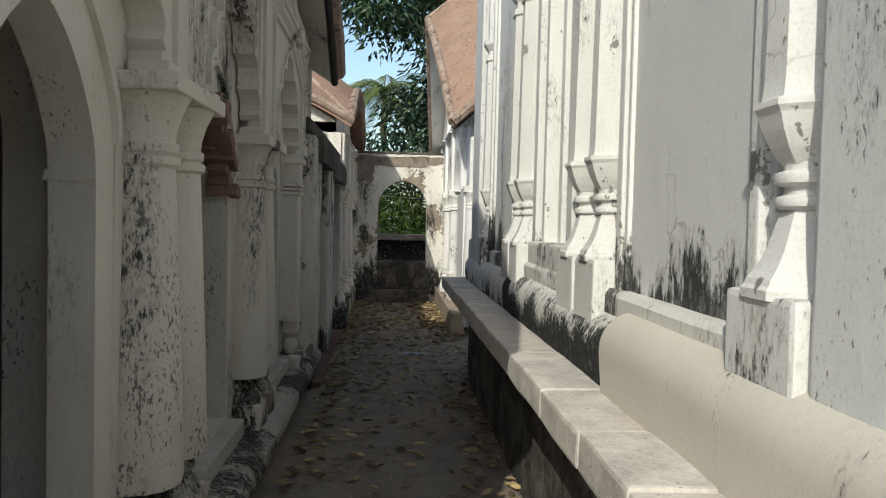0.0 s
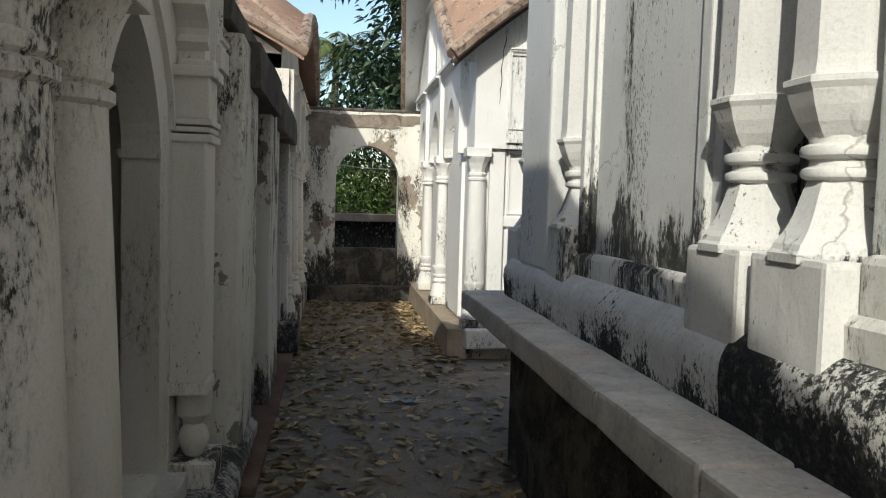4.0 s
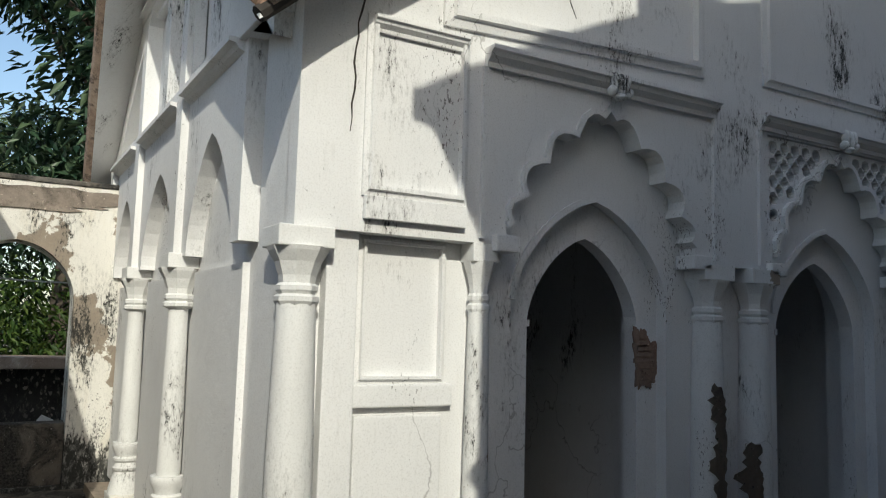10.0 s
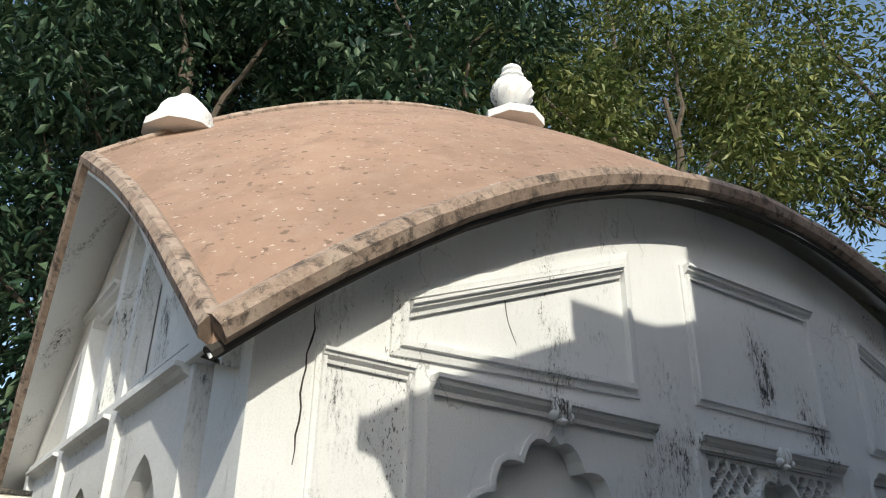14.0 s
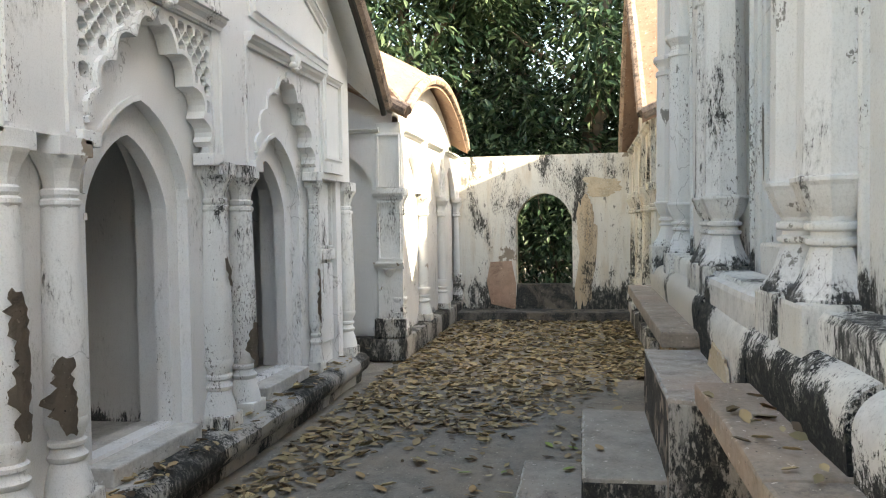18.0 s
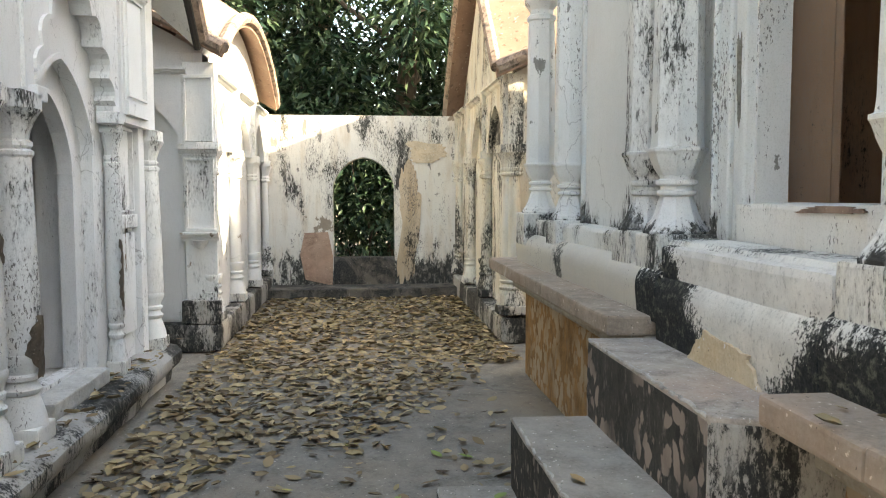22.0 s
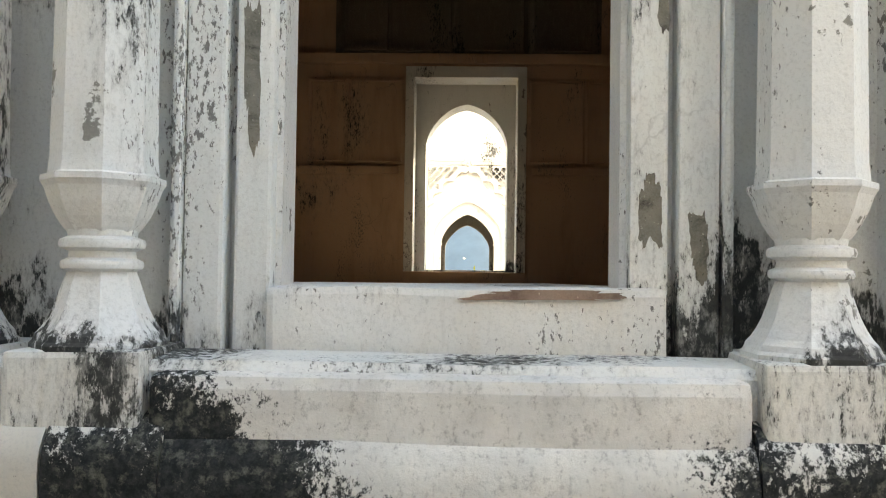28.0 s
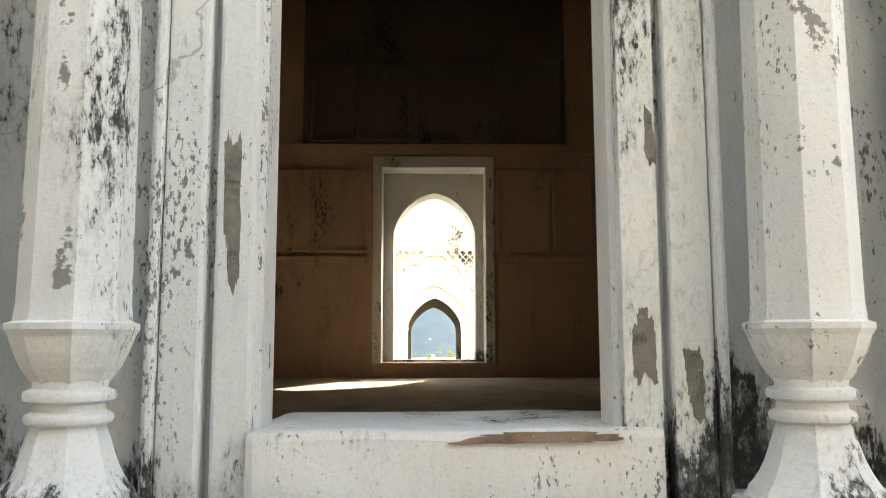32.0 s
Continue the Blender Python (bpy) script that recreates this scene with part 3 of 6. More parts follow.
def swept(fr_pts, section):
    """Sweeps a (outward, height) section along a plan path of (x, y) with mitred corners."""
    bm = bmesh.new()
    P = [Vector(p) for p in fr_pts]
    rings = []
    for i, p in enumerate(P):
        d0 = (p - P[i - 1]).normalized() if i else (P[1] - p).normalized()
        d1 = (P[i + 1] - p).normalized() if i < len(P) - 1 else d0
        nrm = Vector((d0.y + d1.y, -(d0.x + d1.x))).normalized()
        k = 1 / max(0.3, nrm.dot(Vector((d0.y, -d0.x))))
        rings.append([bm.verts.new((p.x + nrm.x * o * k, p.y + nrm.y * o * k, z)) for o, z in section])
    m = len(section)
    for a, b in zip(rings, rings[1:]):
        for j in range(m):
            q = (j + 1) % m
            bm.faces.new((a[j], a[q], b[q], b[j]))
    bm.faces.new(list(reversed(rings[0])))
    bm.faces.new(rings[-1])
    return bm


def dense_path(pts, step=0.25):
    out = []
    for a, b in zip(pts, pts[1:]):
        n = max(1, int((Vector(b) - Vector(a)).length / step))
        out += [tuple(Vector(a).lerp(Vector(b), i / n)) for i in range(n)]
    return out + [pts[-1]]


# ---------------------------------------------------------------- ground
def slab_floor():
    bm = bmesh.new()
    nx, ny = 90, 110
    vs = [[bm.verts.new((-1.0 + 14.0 * i / nx, -1.6 + 17.4 * j / ny, 0.006 * noise.noise(Vector((i * 0.35, j * 0.35, 0))) - 0.004)) for j in range(ny + 1)] for i in range(nx + 1)]
    for i in range(nx):
        for j in range(ny):
            bm.faces.new((vs[i][j], vs[i + 1][j], vs[i + 1][j + 1], vs[i][j + 1]))
    return bm


ground = part("ground", box(-90, 110, -80, 110, -0.6, -0.03), M_EARTH)
tagged(ground, "bare brown earth under and around the temple court", "ground", kind="structure")
floor = part("floor", slab_floor(), M_FLOOR, smooth=True)
tagged(floor, "worn grey cement floor of the lane and court", "floor", kind="structure")


# ---------------------------------------------------------------- columns
def lane_column(fr, u, w, parent, mat, top):
    """Stout half-engaged column of the lane hall: broken foot, battered shaft, collar rings, bracket capital."""
    c = fr(u, 0, w - 0.02)
    col = part("column", lathe(bmesh.new(), c, [(0.128, 0.54), (0.134, 0.56), (0.122, 0.95), (0.108, 1.30), (0.098, 1.545)], 16), mat, parent, smooth=True)
    part("foot", rough_up(fbox(bmesh.new(), fr, u - 0.13, u + 0.13, 0.255, 0.40, w - 0.13, w + 0.10, 0.02), 0.014, 9, 1), M_WEST_MOULD, col, "mouldy broken foot")
    part("base", rough_up(lathe(bmesh.new(), c, [(0.125, 0.39), (0.10, 0.43), (0.075, 0.47), (0.092, 0.485), (0.09, 0.505), (0.07, 0.52), (0.095, 0.55)], 14), 0.006, 14), M_PLINTH, col, smooth=True)
    prof = [(0.098, 1.54), (0.112, 1.552), (0.112, 1.575), (0.096, 1.583), (0.106, 1.592), (0.108, 1.615), (0.096, 1.624), (0.10, 1.66), (0.115, 1.71), (0.138, 1.757), (0.146, 1.77)]
    part("capital", lathe(bmesh.new(), c, prof, 12, math.pi / 12), mat, col, smooth=True)
    part("abacus", fbox(bmesh.new(), fr, u - 0.165, u + 0.165, 1.765, top, w - 0.10, w + 0.13, 0.008), mat, col)
    return col


def lane_pilaster(fr, u, parent, mat):
    """Flat pilaster with a fluted boxy capital and a small turned vase in a hollow at its foot."""
    pil = part("pilaster", fbox(bmesh.new(), fr, u - 0.10, u + 0.10, 0.66, 1.56, -0.11, 0.025, 0.012), mat, parent)
    for v0, v1, k in ((1.555, 1.585, 0.112), (1.592, 1.612, 0.106), (1.618, 1.64, 0.112), (1.64, 1.80, 0.10), (1.79, 1.83, 0.12)):
        part("capital_band", fbox(bmesh.new(), fr, u - k, u + k, v0, v1, -0.11, k - 0.07, 0.006), mat, pil)
    part("shoulder", fbox(bmesh.new(), fr, u - 0.115, u + 0.115, 0.62, 0.67, -0.11, 0.035, 0.008), M_WEST_MOULD, pil)
    part("vase", lathe(bmesh.new(), fr(u, 0, -0.03), [(0.03, 0.36), (0.045, 0.39), (0.06, 0.43), (0.05, 0.47), (0.03, 0.49), (0.045, 0.51), (0.065, 0.53), (0.07, 0.62)], 12), mat, pil, smooth=True)
    part("foot", rough_up(fbox(bmesh.new(), fr, u - 0.12, u + 0.12, 0.255, 0.37, -0.12, 0.06, 0.015), 0.01, 8), M_WEST_MOULD, pil, "mouldy worn foot")
    return pil


def hall_column(fr, u, w, parent, mat, top=1.82, r=0.075, k=1.0):
    """Slim turned column of the halls: square foot, bell, vase, tapering shaft, flared cup, abacus."""
    c = fr(u, 0, w)
    r *= k
    low_mat = M_BASE if mat is M_NORTH_COL else M_WEST_MOULD
    if mat is M_WEST_COL and fr.n.x > 0 and k == 1.0 and r > 0.08:
        return lane_column(fr, u, w, parent, mat, top)
    bm = lathe(bmesh.new(), c, [(r * 0.98, 0.66), (r * 1.06, 0.70), (r * 1.02, 1.0), (r * 0.86, 1.54)], 14)
    col = part("column", bm, mat, parent, smooth=True)
    bm = fbox(bmesh.new(), fr, u - 0.105 * k, u + 0.105 * k, 0.265, 0.35, w - 0.105 * k, w + 0.105 * k, 0.012)
    part("foot", rough_up(bm, 0.006, 12), low_mat, col, "mouldy worn foot")
    prof = [(0.105, 0.34), (0.10, 0.385), (0.085, 0.44), (0.068, 0.485), (0.08, 0.495), (0.084, 0.512), (0.07, 0.525), (0.062, 0.545), (0.078, 0.556), (0.08, 0.572), (0.066, 0.582), (0.07, 0.60), (0.088, 0.635), (0.092, 0.66), (0.088, 0.672)]
    part("base", lathe(bmesh.new(), c, [(a * k, z) for a, z in prof], 14), mat, col, smooth=True)
    prof = [(r / k * 0.86, 1.53), (0.084, 1.545), (0.084, 1.562), (0.068, 1.572), (0.079, 1.585), (0.079, 1.602), (0.066, 1.612), (0.07, 1.64), (0.088, 1.69), (0.112, 1.73), (0.118, 1.745)]
    part("capital", lathe(bmesh.new(), c, [(a * k, z) for a, z in prof], 8, math.pi / 8), mat, col)
    part("abacus", fbox(bmesh.new(), fr, u - 0.108 * k, u + 0.108 * k, 1.742, top, w - 0.10 * k, w + 0.09 * k, 0.006), mat, col)
    return col


def temple_column(fr, u, w, parent, mat, dz=0.0, top=4.2, second=2.62, reach=0.155):
    """Faceted temple column: block, bell foot, rings, cup, octagonal shaft, second cup and shaft."""
    c = fr(u, dz, w)
    t8 = math.pi / 8
    col = part("column", lathe(bmesh.new(), c, [(0.112, 1.583), (0.107, 1.63), (0.098, second - 0.1 - dz), (0.095, second - dz)], 8, t8), mat, parent)
    part("pedestal", rough_up(fbox(bmesh.new(), fr, u - 0.138, u + 0.138, 1.0 + dz, 1.235 + dz, w - 0.2, w + reach, 0.014), 0.005, 9), M_BASE_PALE if fr.n.x else M_BASE, col)
    prof = [(0.158, 1.225), (0.160, 1.243), (0.152, 1.250), (0.147, 1.262), (0.134, 1.275), (0.121, 1.293), (0.109, 1.315), (0.099, 1.34), (0.090, 1.365), (0.082, 1.384), (0.079, 1.392)]
    part("bell_foot", lathe(bmesh.new(), c, [(a * 0.86, z) for a, z in prof], 8, t8), mat, col)
    prof = [(0.078, 1.39), (0.094, 1.397), (0.097, 1.405), (0.094, 1.413), (0.079, 1.419), (0.077, 1.433), (0.098, 1.440), (0.101, 1.449), (0.098, 1.458), (0.080, 1.464), (0.082, 1.478)]
    part("neck", lathe(bmesh.new(), c, [(a * 0.86, z) for a, z in prof], 18), mat, col, smooth=True)
    prof = [(0.082, 1.474), (0.092, 1.484), (0.108, 1.505), (0.124, 1.535), (0.136, 1.566), (0.145, 1.578), (0.145, 1.590), (0.122, 1.597)]
    part("cup", lathe(bmesh.new(), c, [(a * 0.86, z) for a, z in prof], 8, t8), mat, col)
    s = second - dz
    prof = [(0.095, s - 0.01), (0.107, s), (0.105, s + 0.03), (0.085, s + 0.04), (0.088, s + 0.07), (0.125, s + 0.12), (0.125, s + 0.15), (0.09, s + 0.16), (0.085, top - dz)]
    part("upper_shaft", lathe(bmesh.new(), c, prof, 8, t8), mat, col)
    return col


# ---------------------------------------------------------------- halls
EAVE, EAVE_RISE, RIDGE, RIDGE_RISE = 2.58, 1.62, 4.34, 1.65


def frame_loop(fr, pts, parent, mat, t=0.035, proud=0.022, name="panel_frame"):
    bm = moulding(bmesh.new(), fr, pts, [(0, -0.01), (0, proud), (-t * 0.4, proud), (-t * 0.5, proud * 0.6), (-t, proud * 0.4), (-t, -0.01)], closed=True)
    return part(name, bm, mat, parent)


def cornice(fr, u0, u1, v, parent, mat, h=0.085, proud=0.075, slope=0.0):
    """A stepped cornice strip over a panel; slope: rise along its length."""
    bm = bmesh.new()
    sec = [(-0.01, 0.0), (proud * 0.3, 0.0), (proud * 0.35, h * 0.25), (proud * 0.7, h * 0.5), (proud * 0.78, h * 0.72), (proud, h * 0.78), (proud, h), (-0.01, h)]
    rings = [[bm.verts.new(fr(u, v + dv + (slope if k else 0.0), w)) for w, dv in sec] for k, u in enumerate((u0, u1))]
    for j in range(len(sec)):
        q = (j + 1) % len(sec)
        bm.faces.new((rings[0][j], rings[0][q], rings[1][q], rings[1][j]))
    bm.faces.new(list(reversed(rings[0])))
    bm.faces.new(rings[1])
    return part("cornice", bm, mat, parent)


def fleuron(fr, u, v, parent, mat):
    """Small leaf knot on the cornice above an arch."""
    bm = bmesh.new()
    for du, dv, ru, rv in ((0, 0.0, 0.022, 0.06), (-0.035, 0.015, 0.018, 0.045), (0.035, 0.015, 0.018, 0.045), (-0.05, -0.03, 0.02, 0.025), (0.05, -0.03, 0.02, 0.025), (0, -0.055, 0.03, 0.02)):
        m = Matrix.Translation(fr(u + du, v + dv, 0.075))
        geo = bmesh.ops.create_uvsphere(bm, u_segments=8, v_segments=6, radius=1.0)
        for vert in geo["verts"]:
            c = vert.co.copy()
            vert.co = m @ (fr.u * c.x * ru + fr.n * c.y * 0.03 + Vector((0, 0, c.z * rv)))
    return part("leaf_ornament", bm, mat, parent, smooth=True)


def jali(fr, u0, u1, v0, v1, cusp, parent, mat):
    """Pierced plaster screen above a cusped arch."""
    c = (u0 + u1) / 2
    outer = [(u0, v0)] + cusp + [(u1, v0), (u1, v1), (u0, v1)]
    holes = []
    step = 0.094
    top = {}
    for a, b in zip(cusp, cusp[1:]):
        for k in range(9):
            u = a[0] + (b[0] - a[0]) * k / 8
            top[round(u, 2)] = max(top.get(round(u, 2), 0), a[1] + (b[1] - a[1]) * k / 8)
    n = 0
    v = v1 - 0.055
    while v > v0 + 0.05:
        u = u0 + 0.055 + (step / 2 if n % 2 else 0)
        while u < u1 - 0.045:
            near = [z for q, z in top.items() if abs(q - u) < 0.055]
            if v - 0.045 > (max(near) if near else v0):
                r = 0.040
                holes.append([(u + r * (1 - 0.13 * math.cos(4 * t)) * math.cos(t) * (abs(math.cos(t)) ** 0.35), v + r * (1 - 0.13 * math.cos(4 * t)) * math.sin(t) * (abs(math.sin(t)) ** 0.35)) for t in [2 * math.pi * (i + 0.5) / 12 for i in range(12)]])
            u += step
        v -= step * 0.5
        n += 1
    part("pierced_screen", prism(bmesh.new(), fr, outer, holes, -0.055, -0.012), mat, parent, "pierced lime-plaster lattice screen")


def hall(name, label, fr, mats, depth=4.5, roof=True, columns=(-1, 1), full=True, rise=1.0, back=True, pair=0.175, thick=0.085, shift=0.0, door=1.75, paired=0.87, single=2.42, half=3.26, small=(2.57, 2.96), rc=0.08, span=3.34, ring=(-0.25, -0.165), inside=None):
    """A long hall in its wall's axes: u along the front from its middle, v up, w outwards."""
    wall, colm, base = mats
    mid = fr(0, 0, -depth / 2)
    hall_ob = thing(name, label, "hall", at=(mid.x, mid.y, 0))
    hw = half
    inside = inside or wall

    def eave(u):
        return EAVE + rise * EAVE_RISE * (1 - ((u - rc) / (span + 0.24)) ** 2)

    def ridge(u):
        return RIDGE + (rise - 1) * 1.6 + rise * RIDGE_RISE * (1 - ((u - rc) / (span + 0.46)) ** 2)

    doors = [-door, 0.0, door]
    arc = [(-hw + 2 * hw * i / 36, eave(-hw + 2 * hw * i / 36) - 0.02) for i in range(37)]
    rings = [arch(d - 0.47, d + 0.47, 0.30, 1.60, 2.09, 9) for d in doors]
    gaps = [0.335 if d else 0.36 for d in doors]
    inner = [arch(d - g, d + g, 0.38, 1.50, 1.91, 9) for d, g in zip(doors, gaps)]
    part("wall", prism(bmesh.new(), fr, [(-hw, 0.0)] + [(hw, 0.0)] + arc[::-1], rings, -0.42, -0.10), wall, hall_ob)
    for d, g, r, i in zip(doors, gaps, rings, inner):
        big = [(d - 0.5, 0.02), (d + 0.5, 0.02), (d + 0.5, 2.14), (d - 0.5, 2.14)]
        part("door_ring", prism(bmesh.new(), fr, big, [i], ring[0], ring[1]), wall, hall_ob)
        part("door_sill", rough_up(fbox(bmesh.new(), fr, d - 0.42, d + 0.42, 0.27, 0.36, -0.40, -0.02, 0.01), 0.006, 9), M_SILL, hall_ob)
        edge = [p for p in r if p[1] > 0.31]
        part("arch_bead", moulding(bmesh.new(), fr, edge, [(-0.012, -0.11), (-0.012, -0.085), (0.018, -0.085), (0.018, -0.11)]), wall, hall_ob)
        for s in (-1, 1):
            part("impost", fbox(bmesh.new(), fr, d + s * g - 0.012, d + s * g + 0.012, 1.485, 1.515, ring[0] - 0.01, ring[1] + 0.004), wall, hall_ob)
    # frieze wall above the capitals, cut by cusped arches
    V0 = 1.82
    cus = [cusped(d - 0.57, d + 0.57, V0, 1.90, 2.50, 8, 6, 0.12) for d in doors]
    line = [(-hw, V0)]
    for d, c in zip(doors, cus):
        line += c if d or not full else [(d - 0.62, V0), (d - 0.62, 2.56), (d + 0.62, 2.56), (d + 0.62, V0)]
    line += [(hw, V0)] + [(u, z - 0.003) for u, z in arc[::-1]]
    part("frieze", prism(bmesh.new(), fr, line, [], -0.104, 0.0), wall, hall_ob)
    if full:
        jali(fr, -0.615, 0.615, V0, 2.555, cus[1], hall_ob, wall)
    for d, c in zip(doors, cus):
        bm = moulding(bmesh.new(), fr, c[1:-1], [(-0.004, -0.09), (-0.004, 0.016), (0.022, 0.016), (0.022, -0.0), (0.012, -0.09)])
        part("cusped_rim", bm, wall, hall_ob)
        cornice(fr, d - 0.70, d + 0.70, 2.57, hall_ob, wall)
        fleuron(fr, d, 2.60, hall_ob, wall)
        for s in (-1, 1):
            part("impost_block", fbox(bmesh.new(), fr, d + s * 0.585 - 0.06, d + s * 0.585 + 0.06, 1.79, 1.86, -0.09, 0.04, 0.008), wall, hall_ob)
            part("border_strip", fbox(bmesh.new(), fr, d + s * 0.70 - 0.012, d + s * 0.70 + 0.012, 1.84, 2.57, -0.01, 0.018), wall, hall_ob)
    # framed panels that follow the roof's curve
    if full:
        for s in (-1, 1):
            a, b = paired + 0.32, single + 0.17
            if s < 0:
                quad = [(-b, 2.78), (-a, 2.84), (-a, eave(-a) - 0.47), (-b, eave(-b) - 0.33)]
            else:
                quad = [(a, 2.84), (b, 2.78), (b, eave(b) - 0.33), (a, eave(a) - 0.47)]
            frame_loop(fr, quad, hall_ob, wall, 0.07, 0.04)
            lo, hi = (quad[3], quad[2])
            cornice(fr, lo[0] + 0.01, hi[0] - 0.01, lo[1] - 0.08, hall_ob, wall, 0.07, 0.06, hi[1] - lo[1])
            p, q = sorted((s * small[0], s * small[1]))
            frame_loop(fr, [(p, 2.0), (q, 2.0), (q, 2.64), (p, 2.64)], hall_ob, wall, 0.04, 0.03)
            cornice(fr, p - 0.02, q + 0.02, 2.61, hall_ob, wall, 0.06, 0.05)
            part("sill_band", fbox(bmesh.new(), fr, p - 0.03, q + 0.03, 1.87, 1.96, -0.01, 0.03, 0.004), wall, hall_ob)
            frame_loop(Frame3(fr(0, 0, -0.10), fr.u, fr.n), [(p + 0.03, 1.27), (q - 0.02, 1.27), (q - 0.02, 1.79), (p + 0.03, 1.79)], hall_ob, wall, 0.03, 0.03)
            part("lower_panel", fbox(bmesh.new(), fr, p, q, 0.45, 1.12, -0.11, -0.075, 0.01), wall, hall_ob)
            part("panel_band", fbox(bmesh.new(), fr, p - 0.04, q + 0.04, 1.15, 1.24, -0.11, -0.06, 0.008), wall, hall_ob)
        frame_loop(fr, [(-0.6, 2.88), (0.6, 2.88), (0.6, 3.62), (-0.6, 3.62)], hall_ob, wall, 0.06, 0.03)
        cornice(fr, -0.64, 0.64, 3.60, hall_ob, wall, 0.08, 0.07)
    for s in columns:
        for u in (paired - pair, paired + pair, single, hw - 0.04):
            if wall is M_WEST and u == single:
                lane_pilaster(fr, s * u - shift, hall_ob, colm)
                continue
            hall_column(fr, s * u - shift, -0.05, hall_ob, colm, r=thick, k=0.6 if u == single else 1.0)
        part("corner_pier", fbox(bmesh.new(), fr, *sorted((s * (hw - 0.28), s * (hw - 0.15))), 0.25, 1.82, -0.11, -0.04, 0.006), wall, hall_ob)
    # plinth with a rounded lip
    sec = [(-0.3, 0.0), (0.035, 0.0), (0.05, 0.08), (0.10, 0.12), (0.125, 0.17), (0.12, 0.22), (0.085, 0.255), (0.02, 0.27), (-0.3, 0.275)]
    bm = bmesh.new()
    n = 46
    ringz = []
    for i in range(n + 1):
        u = -hw - 0.02 + (2 * hw + 0.14) * i / n
        ringz.append([bm.verts.new(fr(u, max(0, v + 0.012 * noise.noise(Vector((u * 3, v * 9, 4)))), w + 0.02 * noise.noise(Vector((u * 2.3, v * 7, 1))))) for w, v in sec])
    for a, b in zip(ringz, ringz[1:]):
        for j in range(len(sec)):
            q = (j + 1) % len(sec)
            bm.faces.new((a[j], a[q], b[q], b[j]))
    bm.faces.new(list(reversed(ringz[0])))
    bm.faces.new(ringz[-1])
    part("plinth", bm, base, hall_ob, "mould-blackened rounded plinth", smooth=True)
    # gable ends, back wall, floor and inside, which some halls get in a shade-dark colour
    for s in (-1, 1):
        side = Frame3(fr(s * hw, 0, 0), -fr.n, fr.u * s)
        pts = [(0.0, 0.0), (depth, 0.0), (depth, EAVE - 0.05), (depth / 2 + 0.02, ridge(s * hw) - 0.15), (0.0, EAVE + 0.0)]
        part("gable_wall", prism(bmesh.new(), side, [(a + (0.11 if a == 0 else 0), b) for a, b in pts], [], -0.3, -0.02), wall, hall_ob)
    if back:
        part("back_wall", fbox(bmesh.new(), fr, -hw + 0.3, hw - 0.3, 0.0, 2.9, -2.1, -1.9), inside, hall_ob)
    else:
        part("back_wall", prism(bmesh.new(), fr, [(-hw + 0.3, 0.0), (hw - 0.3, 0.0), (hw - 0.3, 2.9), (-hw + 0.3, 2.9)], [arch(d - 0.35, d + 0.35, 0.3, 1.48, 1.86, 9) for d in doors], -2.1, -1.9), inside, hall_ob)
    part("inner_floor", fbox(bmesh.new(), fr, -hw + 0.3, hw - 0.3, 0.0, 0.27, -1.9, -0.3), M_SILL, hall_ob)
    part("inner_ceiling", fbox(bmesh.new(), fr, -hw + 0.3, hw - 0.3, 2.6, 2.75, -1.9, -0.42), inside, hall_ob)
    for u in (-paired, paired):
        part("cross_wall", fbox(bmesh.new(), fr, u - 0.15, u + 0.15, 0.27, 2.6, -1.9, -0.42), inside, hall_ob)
    if roof:
        rows = []
        N = 34
        for k in range(25):
            s = -1 + 2 * k / 24  # front eave to back eave
            row = []
            for i in range(N + 1):
                e = -1 + 2 * i / N
                a = 1 - abs(s)
                u = rc + e * (span + 0.24 + 0.22 * a)
                z = eave(rc + e * (span + 0.24)) * (1 - a) + ridge(rc + e * (span + 0.46)) * a + 0.10 * math.sin(math.pi * a)
                w = 0.25 + (depth / 2) * 1.02 * (s + 1) * -1
                row.append(fr(u, z, w - 0.0))
            rows.append(row)
        rf = part("roof", sheet(bmesh.new(), rows, 0.10), M_ROOF, hall_ob, "weathered brown clay-plastered curved roof", smooth=True)
        low = [[p - Vector((0, 0, 0.103)) for p in r] for r in rows]
        part("soffit", sheet(bmesh.new(), low, 0.02), wall, hall_ob, smooth=True)
        part("eave_rim", tube(bmesh.new(), [p + Vector((0, 0, -0.02)) for p in rows[0]], 0.07), M_RIM, rf, "mould-dark rounded eave rim", smooth=True)
        part("drip_edge", tube(bmesh.new(), [p + Vector((0, 0, -0.10)) - fr.n * 0.02 for p in rows[0]], 0.03), M_DARKRIM, rf, "thin black drip edge under the eave", smooth=True)
        part("ridge_rim", tube(bmesh.new(), [p + Vector((0, 0, 0.0)) for p in rows[12]], 0.035), M_RIM, rf, smooth=True)
        for i in (0, -1):
            part("verge_rim", tube(bmesh.new(), [r[i] + Vector((0, 0, -0.02)) for r in rows], 0.06), M_RIM, rf, "mould-dark rounded verge rim", smooth=True)
